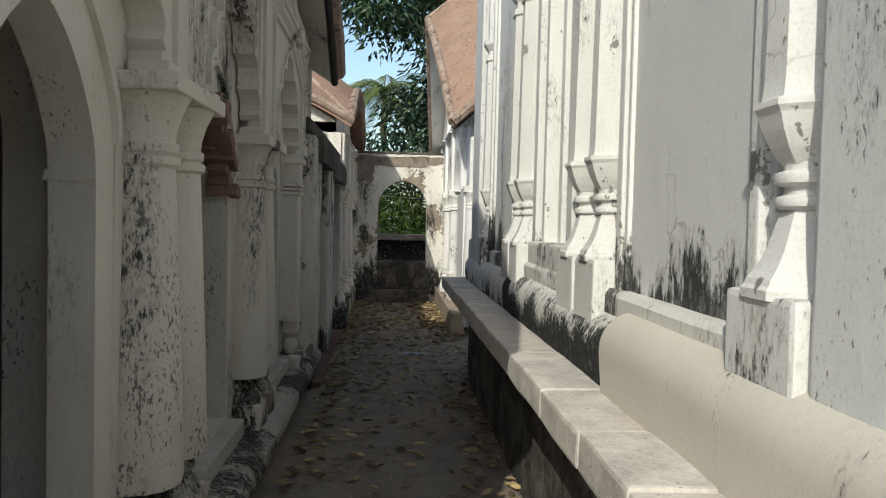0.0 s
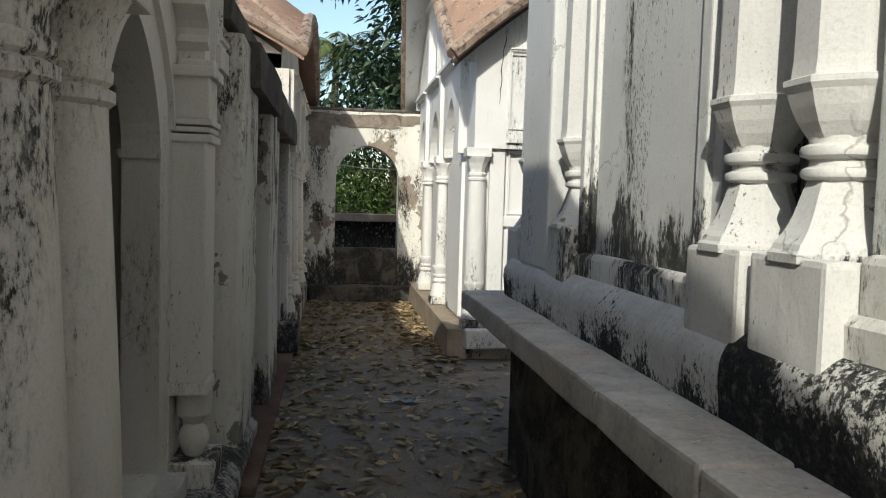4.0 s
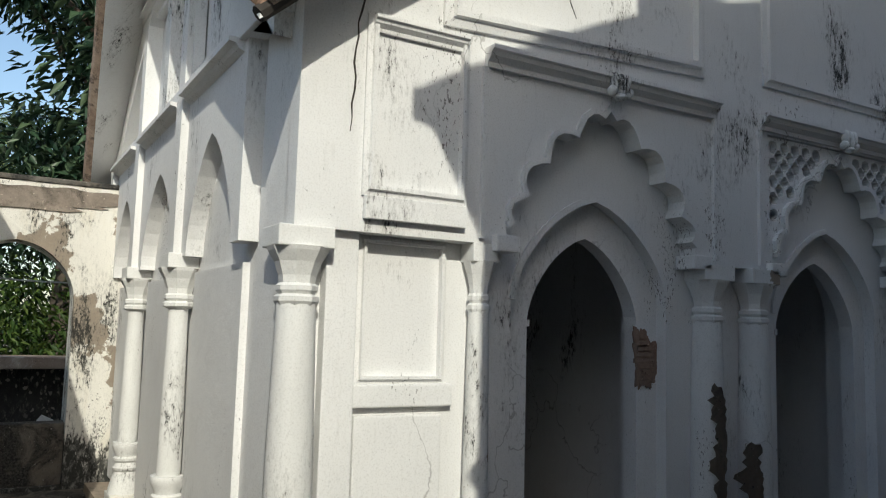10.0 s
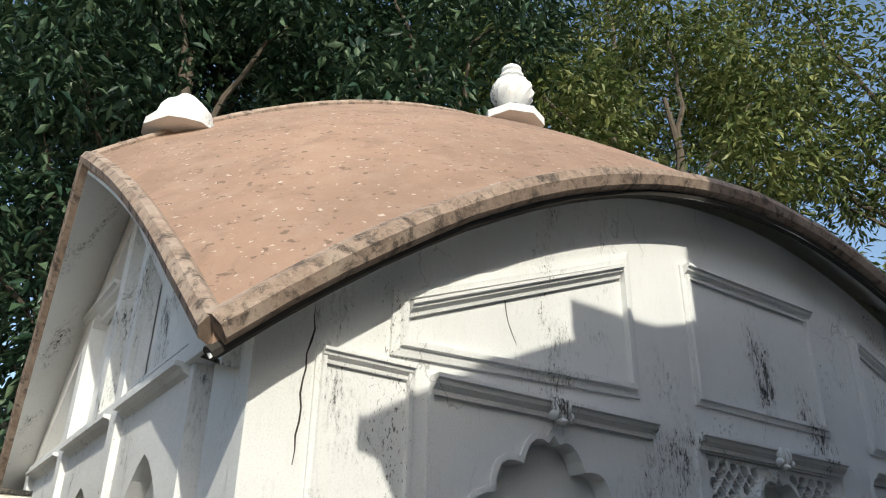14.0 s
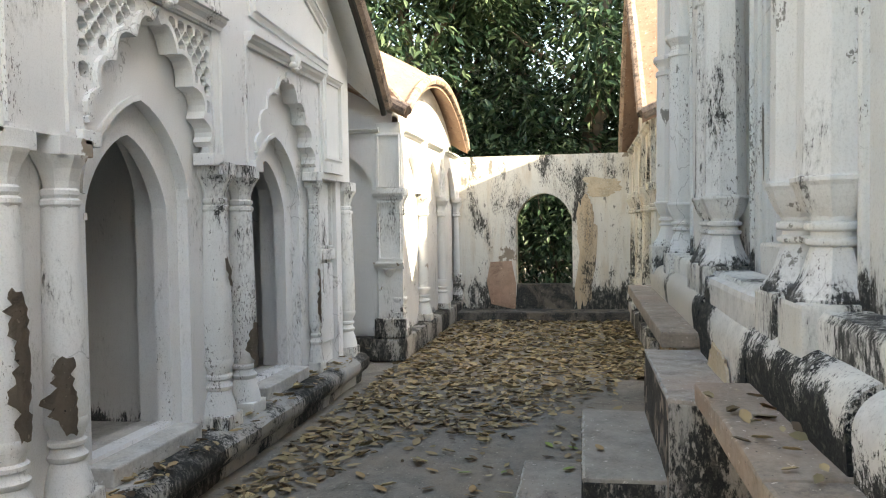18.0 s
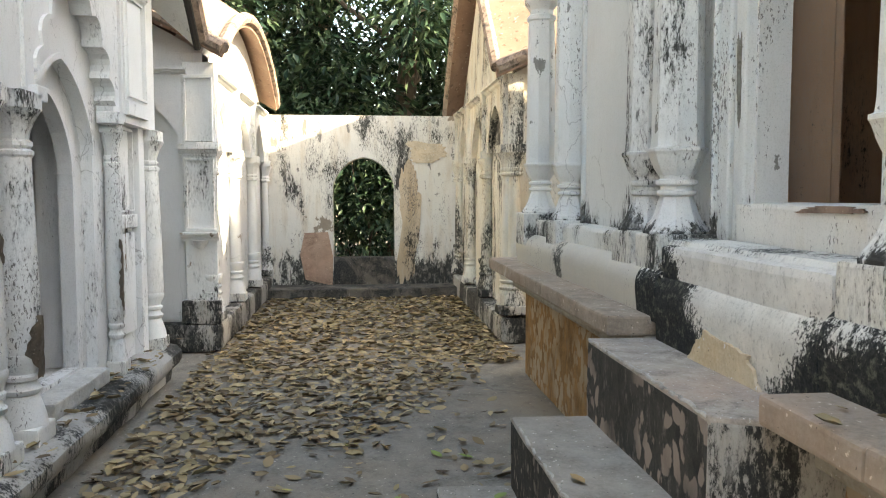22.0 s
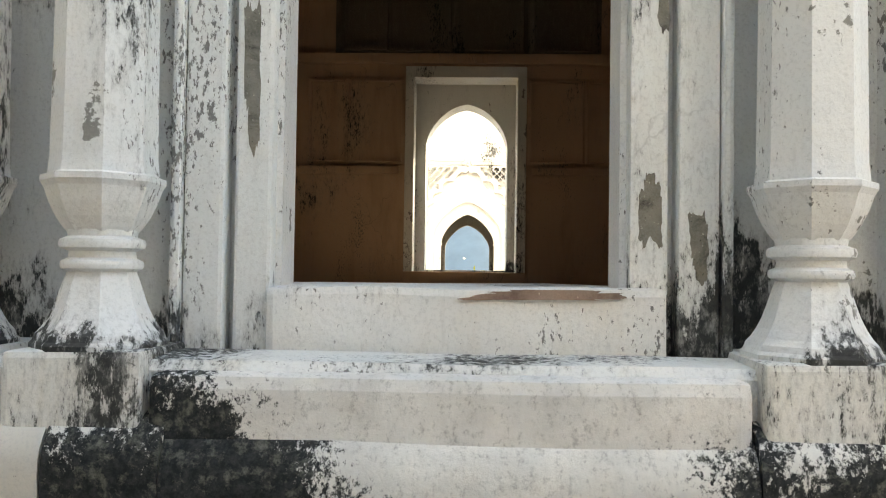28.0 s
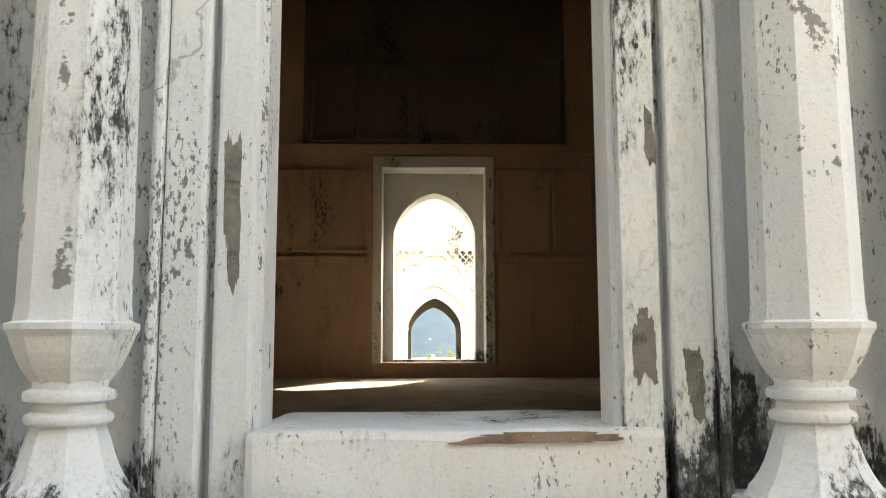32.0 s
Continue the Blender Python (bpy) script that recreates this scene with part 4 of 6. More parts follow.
        if full:
            for u, big in ((-0.2, True), (-3.20, False), (2.8, False)):
                c = fr(u, ridge(u) + 0.10, -depth / 2 * 1.02 + 0.25)
                if big:
                    f = part("finial", lathe(bmesh.new(), c, [(0.30, -0.08), (0.30, 0.0), (0.26, 0.02), (0.20, 0.06), (0.11, 0.12), (0.09, 0.16)], 8), M_NORTH, hall_ob)
                    bm = bmesh.new()
                    rings_ = []
                    for a, (r, z) in enumerate([(0.10, 0.15), (0.17, 0.19), (0.215, 0.27), (0.22, 0.33), (0.19, 0.41), (0.12, 0.47), (0.085, 0.49)]):
                        rings_.append([bm.verts.new((c.x + 0.9 * r * (1 + 0.10 * (j % 2)) * math.cos(2 * math.pi * (j + a * 0.8) / 24), c.y + 0.9 * r * (1 + 0.10 * (j % 2)) * math.sin(2 * math.pi * (j + a * 0.8) / 24), c.z + z)) for j in range(24)])
                    for a, b in zip(rings_, rings_[1:]):
                        for j in range(24):
                            bm.faces.new((a[j], a[(j + 1) % 24], b[(j + 1) % 24], b[j]))
                    part("ribbed_pot", bm, M_NORTH, f, smooth=True)
                    part("knob", lathe(bmesh.new(), c, [(0.085, 0.48), (0.12, 0.50), (0.12, 0.53), (0.07, 0.55), (0.10, 0.58), (0.10, 0.61), (0.05, 0.64), (0.02, 0.68)], 12), M_NORTH, f, smooth=True)
                else:
                    f = part("finial", lathe(bmesh.new(), c, [(0.25, -0.16), (0.25, -0.10), (0.20, -0.07), (0.19, 0.0), (0.17, 0.06), (0.10, 0.12), (0.06, 0.17), (0.02, 0.19)], 14), M_NORTH_COL, hall_ob, "broken white plaster finial stump", smooth=True)
                    for vert in f.data.vertices:
                        vert.co += noise.noise_vector(vert.co * 7) * 0.03
    return hall_ob


NORTH_MATS = (M_NORTH, M_NORTH_COL, M_PLINTH)
F_N = Frame3((4.25, 11.3, 0), (1, 0, 0), (0, -1, 0))
north = hall("north_hall", "white plastered hall with cusped arches and a curved brown roof", F_N, NORTH_MATS)
F_W = Frame3((-0.66, 5.36, 0), (0, -1, 0), (1, 0, 0))
west = hall("west_hall", "shaded stained plaster hall with three arched doorways on the lane", F_W, (M_WEST, M_WEST_COL, M_PLINTH), rise=0.6, pair=0.165, thick=0.09, shift=-0.08, rc=0.08, span=2.66, ring=(-0.235, -0.106), inside=M_UNLIT)
F_S = Frame3((4.10, -0.4, 0.2), (-1, 0, 0), (0, 1, 0))
south = hall("south_hall", "sunlit white hall seen through the temple doorway", F_S, NORTH_MATS, rise=0.8, back=False, inside=M_UNLIT)


# ---------------------------------------------------------------- north hall, west flank
def flank(fr, owner, mat, colm, bays, col_u, z_band=2.67, gable=None, arch_top=2.36):
    """Niched side of a hall: blind arches between slim columns under a band."""
    for a, b in bays:
        part("blind_arch", prism(bmesh.new(), fr, [(a - 0.13, 1.80)] + arch(a, b, 1.80, 1.83, arch_top, 8, 0.5) + [(b + 0.13, 1.80), (b + 0.13, z_band), (a - 0.13, z_band)], [], -0.03, 0.07), mat, owner)
        part("niche_back", fbox(bmesh.new(), fr, a - 0.02, b + 0.02, 0.28, 1.72, -0.02, 0.012), mat, owner)
        cornice(fr, a - 0.08, b + 0.08, z_band - 0.09, owner, mat, 0.09, 0.14)
    for u in col_u:
        hall_column(fr, u, 0.05, owner, colm, r=0.06)
        part("strip", fbox(bmesh.new(), fr, u - 0.07, u + 0.07, 1.80, z_band + 0.9 if gable else z_band, -0.02, 0.11), mat, owner)


F_NW = Frame3((0.99, 11.3, 0), (0, 1, 0), (-1, 0, 0))
flank(F_NW, north, M_NORTH, M_NORTH_COL, [(0.60, 1.42), (1.78, 2.72), (3.08, 3.90)], [1.60, 2.90, 4.06])
part("flank_band", fbox(bmesh.new(), F_NW, 0.1, 4.4, 2.66, 2.74, -0.02, 0.10, 0.006), M_NORTH, north)
for u, v in ((1.72, 3.85), (2.22, 4.2), (3.05, 3.6)):
    part("flank_strip", fbox(bmesh.new(), F_NW, u - 0.07, u + 0.07, 2.74, v, -0.02, 0.08), M_NORTH, north)
for side_u in (1, -1):
    edge_pts = [(0.12, 2.56), (2.27, 4.55), (2.27, 4.10), (0.50, 2.70), (0.12, 2.70)]
    part("gable_border", prism(bmesh.new(), F_NW, [(u if side_u > 0 else 4.54 - u, v) for u, v in edge_pts], [], -0.02, 0.075), M_NORTH, north)
cornice(F_NW, 2.3, 3.5, 3.58, north, M_NORTH, 0.09, 0.12)
frame_loop(F_NW, [(0.55, 2.82), (1.62, 2.82), (1.62, 3.65)], north, M_NORTH, 0.05, 0.05)
sec = [(-0.3, 0.0), (0.02, 0.0), (0.04, 0.08), (0.09, 0.12), (0.10, 0.17), (0.07, 0.225), (0.0, 0.255), (-0.3, 0.26)]
part("side_plinth", rough_up(swept(dense_path([(1.03, 15.1), (1.03, 11.28)]), [(-o * 0.75, z) for o, z in sec]), 0.006, 4), M_KERB, north, "brown cement kerb with a rounded top", smooth=True)
part("corner_plinth", rough_up(fbox(bmesh.new(), F_N, -3.31, -2.36, 0.11, 0.272, -0.05, 0.15, 0.015), 0.006, 6, 2), M_NORTH_COL, north, "white plinth block under the corner column")

# ---------------------------------------------------------------- temple
TX0, TX1, TY0, TY1 = 0.95, 7.35, 2.6, 8.33
temple = thing("temple", "white lime-plastered temple on a stepped mouldy base with faceted columns", "temple", at=(4.15, 5.45, 0))
F_TW = Frame3((TX0, 0, 0), (0, 1, 0), (-1, 0, 0))
F_TN = Frame3((0, TY1, 0), (1, 0, 0), (0, 1, 0))
F_TS = Frame3((0, 3.2, 0), (1, 0, 0), (0, -1, 0))
DX0, DX1 = 3.755, 4.56
part("wall", fbox(bmesh.new(), F_TW, TY0, TY1, 1.0, 4.3, -0.5, 0.0), M_TEMPLE, temple)
part("wall", fbox(bmesh.new(), Frame3((TX1, 0, 0), (0, 1, 0), (1, 0, 0)), TY0, TY1, 1.0, 4.3, -0.5, 0.0), M_TEMPLE, temple)
part("wall", prism(bmesh.new(), F_TN, [(TX0 + 0.5, 1.0), (TX1 - 0.5, 1.0), (TX1 - 0.5, 4.45), (TX0 + 0.5, 4.45)], [[(DX0, 1.2), (DX1, 1.2), (DX1, 3.3), (DX0, 3.3)]], -0.12, 0.0), M_TEMPLE, temple)
part("wall", prism(bmesh.new(), F_TN, [(TX0 + 0.5, 1.0), (TX1 - 0.5, 1.0), (TX1 - 0.5, 4.45), (TX0 + 0.5, 4.45)], [[(3.56, 1.2), (4.75, 1.2), (4.75, 3.42), (3.56, 3.42)]], -0.42, -0.121), M_INSIDE, temple)
arch_in = arch(3.75, 4.50, 1.36, 2.48, 2.89, 10, 0.2)
part("wall", prism(bmesh.new(), F_TS, [(TX0 + 0.5, 1.0), (TX1 - 0.5, 1.0), (TX1 - 0.5, 5.6), (TX0 + 0.5, 5.6)], [[(3.66, 1.32), (4.61, 1.32), (4.61, 3.09), (3.66, 3.09)]], 0.0, 0.30), M_INSIDE, temple)
part("wall", prism(bmesh.new(), F_TS, [(TX0 + 0.5, 1.0), (TX1 - 0.5, 1.0), (TX1 - 0.5, 4.45), (TX0 + 0.5, 4.45)], [arch_in], 0.302, 0.60), M_TEMPLE, temple)
# curved eaves and the raised middle storey
# East and south eaves are unseen, added to keep sun off the south-east room.
for horizontal, lo, edge, inner in ((True, 4.15, TY1 + 0.45, 6.6), (True, 4.15, TY0 - 0.45, 4.3), (False, 5.45, TX0 - 0.45, 2.4), (False, 5.45, TX1 + 0.12, 5.9)):
    rows = [[], []]
    for i in range(33):
        e = -1 + i / 16
        z = 4.22 + (0.45 if edge == TX1 + 0.12 else 1.05) * (1 - e * e)
        out, inn = (3.60, 2.2) if horizontal else (3.32, 1.9)
        rows[0].append((lo + e * out, edge, z) if horizontal else (edge, lo + e * out, z))
        rows[1].append((lo + e * inn, inner, z + 0.9) if horizontal else (inner, lo + e * inn, z + 0.9))
    part("eave", sheet(bmesh.new(), rows, 0.14), M_ROOF, temple)
part("middle_storey", box(2.15, 6.15, 3.6, 7.3, 4.5, 7.2, 0.05), M_TEMPLE, temple)
for f, lo, hi in ((F_TN, TX0, TX1), (F_TW, TY0, TY1)):
    pts = [(lo, 4.0), (hi, 4.0)] + [(hi + (lo - hi) * i / 16, 4.2 + 0.98 * (1 - (2 * i / 16 - 1) ** 2)) for i in range(17)]
    part("tympanum", prism(bmesh.new(), f, pts, [], -0.4, -0.01), M_TEMPLE, temple)
# stepped base
def base_band(name, plan, section, mat, amount, label=""):
    bm = swept(dense_path(plan, 0.16), [(-o, z) for o, z in section])
    return part(name, rough_up(bm, amount, 2.5), mat, temple, label, smooth=True)


RING = [(1.4, 2.0), (0.95, 2.0), (0.95, 8.42), (7.35, 8.42), (7.35, 6.5)]
side = [(0.01, 0.0), (0.20, 0.0), (0.20, 0.79), (0.01, 0.79)]
slab = [(0.01, 0.785), (0.43, 0.79), (0.445, 0.80), (0.445, 0.855), (0.43, 0.868), (0.01, 0.87)]
base_band("bench_side", [(1.4, 2.0), (0.95, 2.0), (0.95, 8.40), (1.05, 8.40)], side, M_BODY, 0.010, "black-stained cement bench side")
base_band("bench_side", [(1.05, 8.40), (3.6, 8.40)], side, M_BODY_COURT, 0.010, "ochre and black mottled bench side")
base_band("bench_side", [(4.7, 8.40), (7.35, 8.40), (7.35, 6.5)], side, M_BODY_COURT, 0.010, "ochre and black mottled bench side")
for x0, x1 in ((1.0, 3.55), (4.755, 7.6)):
    part("bench_fascia", rough_up(fbox(bmesh.new(), Frame3((0, 8.40, 0), (1, 0, 0), (0, 1, 0)), x0, x1, 0.665, 0.787, 0.0, 0.29, 0.02), 0.007, 4, 2), M_FASCIA, temple, "grey cement fascia under the bench slab")


def slab_row(x0, x1, y0, y1, along, seed, level=0.87):
    """Bench slabs laid end to end with narrow open joints."""
    rnd = random.Random(seed)
    a, end = (y0, y1) if along == "y" else (x0, x1)
    while a < end - 0.05:
        b = min(end, a + rnd.uniform(0.42, 0.68))
        if end - b < 0.2:
            b = end
        z = level + rnd.uniform(-0.004, 0.003)
        bm = box(x0, x1, a, b - 0.005, 0.788, z, 0.012) if along == "y" else box(a, b - 0.005, y0, y1, 0.788, z, 0.012)
        part("bench_slab", rough_up(bm, 0.006, 6, 2), M_SLAB_LANE if along == "y" else M_SLAB, temple, "worn cement bench slab")
        a = b


slab_row(0.52, 1.0, 1.6, 8.845, "y", 3, 0.89)
slab_row(1.004, 3.53, 8.36, 8.845, "x", 4)
slab_row(4.765, 7.80, 8.36, 8.845, "x", 5)


def torus(out, mid, up):
    """Upright face with a quarter-round top edge."""
    r = up * 0.9
    return [(0.01, mid - up), (0.10 + out - 0.01, mid - up), (0.10 + out, mid)] + [(0.10 + out - r + r * math.cos(a), mid + up - r + r * math.sin(a)) for a in [math.pi * 0.5 * i / 9 for i in range(1, 10)]] + [(0.01, mid + up + 0.006)]


part("cove", swept(dense_path([(0.95, 2.6), (0.95, 8.33), (7.30, 8.33)]), [(-o, z) for o, z in [(0.0, 3.70), (0.13, 3.74), (0.19, 3.92), (0.30, 4.07), (0.40, 4.15), (0.41, 4.22), (0.0, 4.24)]]), M_TEMPLE, temple, smooth=True)
COURSE = "rounded plaster course stained with black mould"
base_band("rounded_course", [(1.4, 2.0), (0.95, 2.0), (0.95, 4.05)], torus(0.16, 1.01, 0.125), M_CREAM, 0.006, "plain cream rounded plaster course")
base_band("rounded_course", [(0.95, 4.053), (0.95, 6.3)], torus(0.14, 0.992, 0.12), M_TORUS, 0.006, COURSE)
base_band("rounded_course", [(0.95, 6.303), (0.95, 8.42), (1.30, 8.42)], torus(0.14, 0.985, 0.12), M_COURSE_PALE, 0.006, COURSE)
base_band("rounded_course", [(1.303, 8.42), (2.43, 8.42)], torus(0.15, 0.97, 0.118), M_COURSE_PALE, 0.008, COURSE)
for a, b, m in ((2.47, 3.56, M_TORUS), (3.562, 4.70, M_COURSE_STEP), (4.702, 4.93, M_TORUS)):
    base_band("rounded_course", [(a, 8.42), (b, 8.42)], torus(0.15, 0.925, 0.163) if m is M_COURSE_STEP else torus(0.15, 0.97, 0.118), m, 0.006, COURSE)
base_band("rounded_course", [(4.935, 8.42), (7.35, 8.42), (7.35, 6.5)], torus(0.15, 0.97, 0.112), M_CREAM, 0.005, "plain cream rounded plaster course")
base_band("upper_plinth", RING, [(0.01, 1.0), (0.17, 1.0), (0.175, 1.165), (0.16, 1.185), (0.01, 1.19)], M_BASE, 0.005)
part("pier", fbox(bmesh.new(), F_TW, 2.3, 2.97, 1.08, 4.3, -0.3, 0.20, 0.02), M_PIER, temple)
part("pier", fbox(bmesh.new(), F_TW, 7.93, 8.42, 1.07, 4.24, -0.3, 0.215, 0.02), M_PIER, temple)
part("platform", box(1.2, 7.1, 2.9, 8.1, 0.3, 1.19), M_INSIDE, temple)
# columns round it
for y in (3.12, 4.45, 4.76, 6.09, 6.41, 7.77):
    temple_column(F_TW, y, 0.10, temple, M_TEMPLE_COL, 0.045, reach=0.118)
for x in (1.70, 3.07, 3.405, 4.89, 5.22, 6.60):
    temple_column(F_TN, x, 0.18, temple, M_TEMPLE_COL, -0.03, reach=0.13)
temple_column(F_TN, 0.885, 0.285, temple, M_TEMPLE_COL)
temple_column(F_TN, 7.38, 0.20, temple, M_TEMPLE_COL)
# piers, strips and the blind door bay on the lane side
for y0, y1, w in ((7.59, 7.645, 0.165), (7.53, 7.575, 0.148), (6.60, 6.66, 0.15), (5.86, 5.95, 0.135), (5.72, 5.78, 0.115), (5.62, 5.70, 0.05), (5.02, 5.10, 0.135), (5.13, 5.19, 0.115), (5.22, 5.28, 0.05), (4.24, 4.30, 0.15), (4.19, 4.225, 0.142), (3.27, 3.32, 0.15)):
    part("pilaster_strip", fbox(bmesh.new(), F_TW, y0, y1, 1.1, 4.25, -0.02, w, 0.008), M_TEMPLE, temple)
for y0, y1 in ((6.55, 7.65), (3.24, 4.31)):
    part("wall_panel", fbox(bmesh.new(), F_TW, y0, y1, 1.1, 4.25, -0.02, 0.128, 0.006), M_PANEL, temple, "smooth grey plaster panel")
for x0, x1 in ((1.82, 2.98), (5.32, 6.48)):
    part("wall_panel", fbox(bmesh.new(), F_TN, x0, x1, 1.1, 4.25, -0.02, 0.135, 0.006), M_PANEL, temple, "smooth grey plaster panel")
part("blind_door", fbox(bmesh.new(), F_TW, 5.30, 5.60, 1.3, 3.2, -0.02, 0.03, 0.01), M_TEMPLE, temple)
part("blind_sill", rough_up(fbox(bmesh.new(), F_TW, 4.95, 5.95, 1.1, 1.30, -0.02, 0.16, 0.02), 0.012, 7), M_BASE, temple)
# door bay on the court side
for x0, x1, w in ((3.665, 3.752, 0.05), (3.553, 3.645, 0.062), (3.528, 3.551, 0.082), (4.563, 4.65, 0.05), (4.67, 4.762, 0.062), (4.764, 4.787, 0.082), (3.2, 3.30, 0.05), (3.02, 3.526, 0.036), (4.789, 5.30, 0.036), (2.93, 2.975, 0.155), (5.325, 5.37, 0.155), (1.18, 1.36, 0.10), (6.94, 7.12, 0.10), (1.83, 1.88, 0.155), (6.42, 6.47, 0.155)):
    bm = fbox(bmesh.new(), F_TN, x0, x1, 1.15, 4.25, -0.02, w, 0.010)
    part("pilaster_strip", bm, M_TEMPLE, temple)
part("door_ledge", rough_up(fbox(bmesh.new(), F_TN, 3.56, 4.74, 1.0, 1.168, -0.05, 0.305, 0.03), 0.006, 6, 2), M_DOOR_LEDGE, temple, "worn white cement ledge below the doorway")
part("door_sill", rough_up(fbox(bmesh.new(), F_TN, 3.67, 4.57, 1.15, 1.335, -0.41, 0.075, 0.02), 0.008, 7, 3), M_LEDGE, temple, "chipped white plaster door sill")
for x0, x1 in ((DX0 - 0.02, DX0 + 0.012), (DX1 - 0.012, DX1 + 0.02)):
    part("jamb", fbox(bmesh.new(), F_TN, x0, x1, 1.30, 3.3, -0.125, 0.006), M_TEMPLE_COL, temple)
part("lintel", fbox(bmesh.new(), F_TN, DX0 - 0.1, DX1 + 0.1, 3.25, 3.45, -0.119, 0.03), M_TEMPLE, temple)
# the chamber
part("chamber_floor", box(1.45, 6.85, 3.2, 7.92, 1.19, 1.215), M_STEP, temple)
part("chamber_ceiling", box(1.4, 6.9, 3.1, 7.95, 5.4, 5.6), M_DARK_INSIDE, temple)
for x in (2.0, 6.1):
    part("chamber_wall", box(x, x + 0.2, 3.2, 7.92, 1.2, 5.4), M_INSIDE, temple)
part("chamber_wall", prism(bmesh.new(), F_TN, [(2.0, 1.2), (6.3, 1.2), (6.3, 5.4), (2.0, 5.4)], [[(3.56, 1.2), (4.75, 1.2), (4.75, 3.42), (3.56, 3.42)]], -0.46, -0.425), M_INSIDE, temple)
F_IN = Frame3((0, 3.2, 0), (1, 0, 0), (0, 1, 0))
for x0, x1 in ((2.2, 3.55), (4.72, 6.1)):
    part("dado_cornice", fbox(bmesh.new(), F_IN, x0, x1, 2.20, 2.27, -0.01, 0.05, 0.01), M_INSIDE, temple)
for x0, x1 in ((2.75, 3.05), (3.12, 3.55), (4.72, 5.15), (5.22, 5.5)):
    frame_loop(F_IN, [(x0, 2.33), (x1, 2.33), (x1, 3.02), (x0, 3.02)], temple, M_INSIDE, 0.04, 0.03)
part("upper_cornice", fbox(bmesh.new(), F_IN, 2.2, 6.1, 3.18, 3.27, -0.01, 0.05, 0.01), M_INSIDE, temple)
# Above the upper cornice the wall is darker than below.
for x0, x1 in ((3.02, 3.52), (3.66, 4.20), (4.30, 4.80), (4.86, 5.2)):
    frame_loop(F_IN, [(x0, 3.32), (x1, 3.32), (x1, 4.0), (x0, 4.0)], temple, M_DARK_INSIDE, 0.06, 0.05)
part("dark_zone", fbox(bmesh.new(), F_IN, 2.95, 5.3, 3.275, 5.4, -0.01, 0.012), M_DARK_INSIDE, temple)
for x0, x1 in ((3.60, 3.68), (4.59, 4.67)):
    part("door_frame", fbox(bmesh.new(), F_IN, x0, x1, 1.30, 3.12, -0.25, 0.03, 0.006), M_TEMPLE, temple)
part("door_frame", fbox(bmesh.new(), F_IN, 3.60, 4.67, 3.06, 3.16, -0.25, 0.03, 0.006), M_TEMPLE, temple)
part("door_threshold", fbox(bmesh.new(), F_IN, 3.60, 4.67, 1.21, 1.345, -0.3, 0.05, 0.008), M_INSIDE, temple)

# ---------------------------------------------------------------- steps
steps = thing("steps", "three blotched cement steps rising to the temple bench", "steps", at=(4.15, 9.1, 0))
def flared(bm):
    """The top step's open side swells towards the bench behind it."""
    for v in bm.verts:
        if v.co.x < 3.8:
            v.co.x -= 0.13 * max(0.0, min(1.0, (8.93 - v.co.y) / 0.30)) ** 0.7 * max(0.0, min(1.0, (v.co.z - 0.2) / 0.45))
    return bm


for x0, x1, y0, y1, z, m in ((3.648, 4.76, 9.21, 9.54, 0.19, M_STEP_DARK), (3.640, 4.75, 8.91, 9.24, 0.47, M_STEP_DARK), (3.632, 4.76, 8.58, 8.925, 0.785, M_STEP_BLOTCH)):
    shape = flared if z > 0.7 else (lambda bm: bm)
    st = part("step", shape(rough_up(box(x0, x1, y0, y1, 0, z - 0.012, 0.012), 0.007, 5, 3)), M_STEP_SIDE, steps)
    part("riser", rough_up(box(x0 + 0.006, x1 - 0.006, y1 - 0.02, y1 + 0.004, 0.004, z - 0.016, 0.004), 0.007, 5, 3), m, st, "black-stained riser with pale lichen spots")
    part("tread", shape(rough_up(box(x0 + 0.002, x1 - 0.002, y0, y1 + 0.003, z - 0.028, z, 0.012), 0.007, 5, 3)), M_TREAD if z > 0.7 else M_STEP, st, "worn grey cement tread")
    pts = [(x0 + 0.01 + (x1 - x0 - 0.02) * i / 60, y1 - 0.004 + 0.007 * noise.noise(Vector((i * 0.5, z * 9, 0))), z - 0.007 + 0.006 * noise.noise(Vector((i * 0.4, 3, z * 7)))) for i in range(61)]
    part("worn_edge", tube(bmesh.new(), pts, 0.0075, 6), M_EDGE, st, "pale worn edge", smooth=True)

# ---------------------------------------------------------------- court walls
nwall = part("wall_north", rough_up(prism(bmesh.new(), Frame3((0, 15.24, 0), (1, 0, 0), (0, -1, 0)), [(-0.9, 0)] + [(-0.9 + 2.1 * i / 20, 0) for i in range(1, 20)] + [(1.2, 0), (1.2, 2.5)] + [(1.2 - 2.1 * i / 20, 2.5 + 0.012 * math.sin(i * 2.3)) for i in range(1, 20)] + [(-0.9, 2.5)], [arch(-0.18, 0.66, 0.22, 1.6, 2.05, 12, 0.1)], -0.32, 0), 0.012, 3), M_NWALL)
tagged(nwall, "weathered lane wall pierced by an arched opening", "wall", kind="structure")
step_n = part("threshold", rough_up(box(-0.5, 0.95, 14.95, 15.26, 0, 0.2, 0.02), 0.012, 6), M_BODY)
tagged(step_n, "mould-blackened cement step along the lane wall", "step", kind="structure")
inf = part("parapet", rough_up(box(-0.2, 0.68, 15.3, 15.5, 0.15, 0.68, 0.015), 0.01, 6), M_BODY)
tagged(inf, "low scratched cement parapet inside the arched opening", "parapet", kind="structure")
coping = part("trim", rough_up(box(-0.8, 1.0, 15.22, 15.6, 2.5, 2.54, 0.01), 0.01, 5), M_BODY)
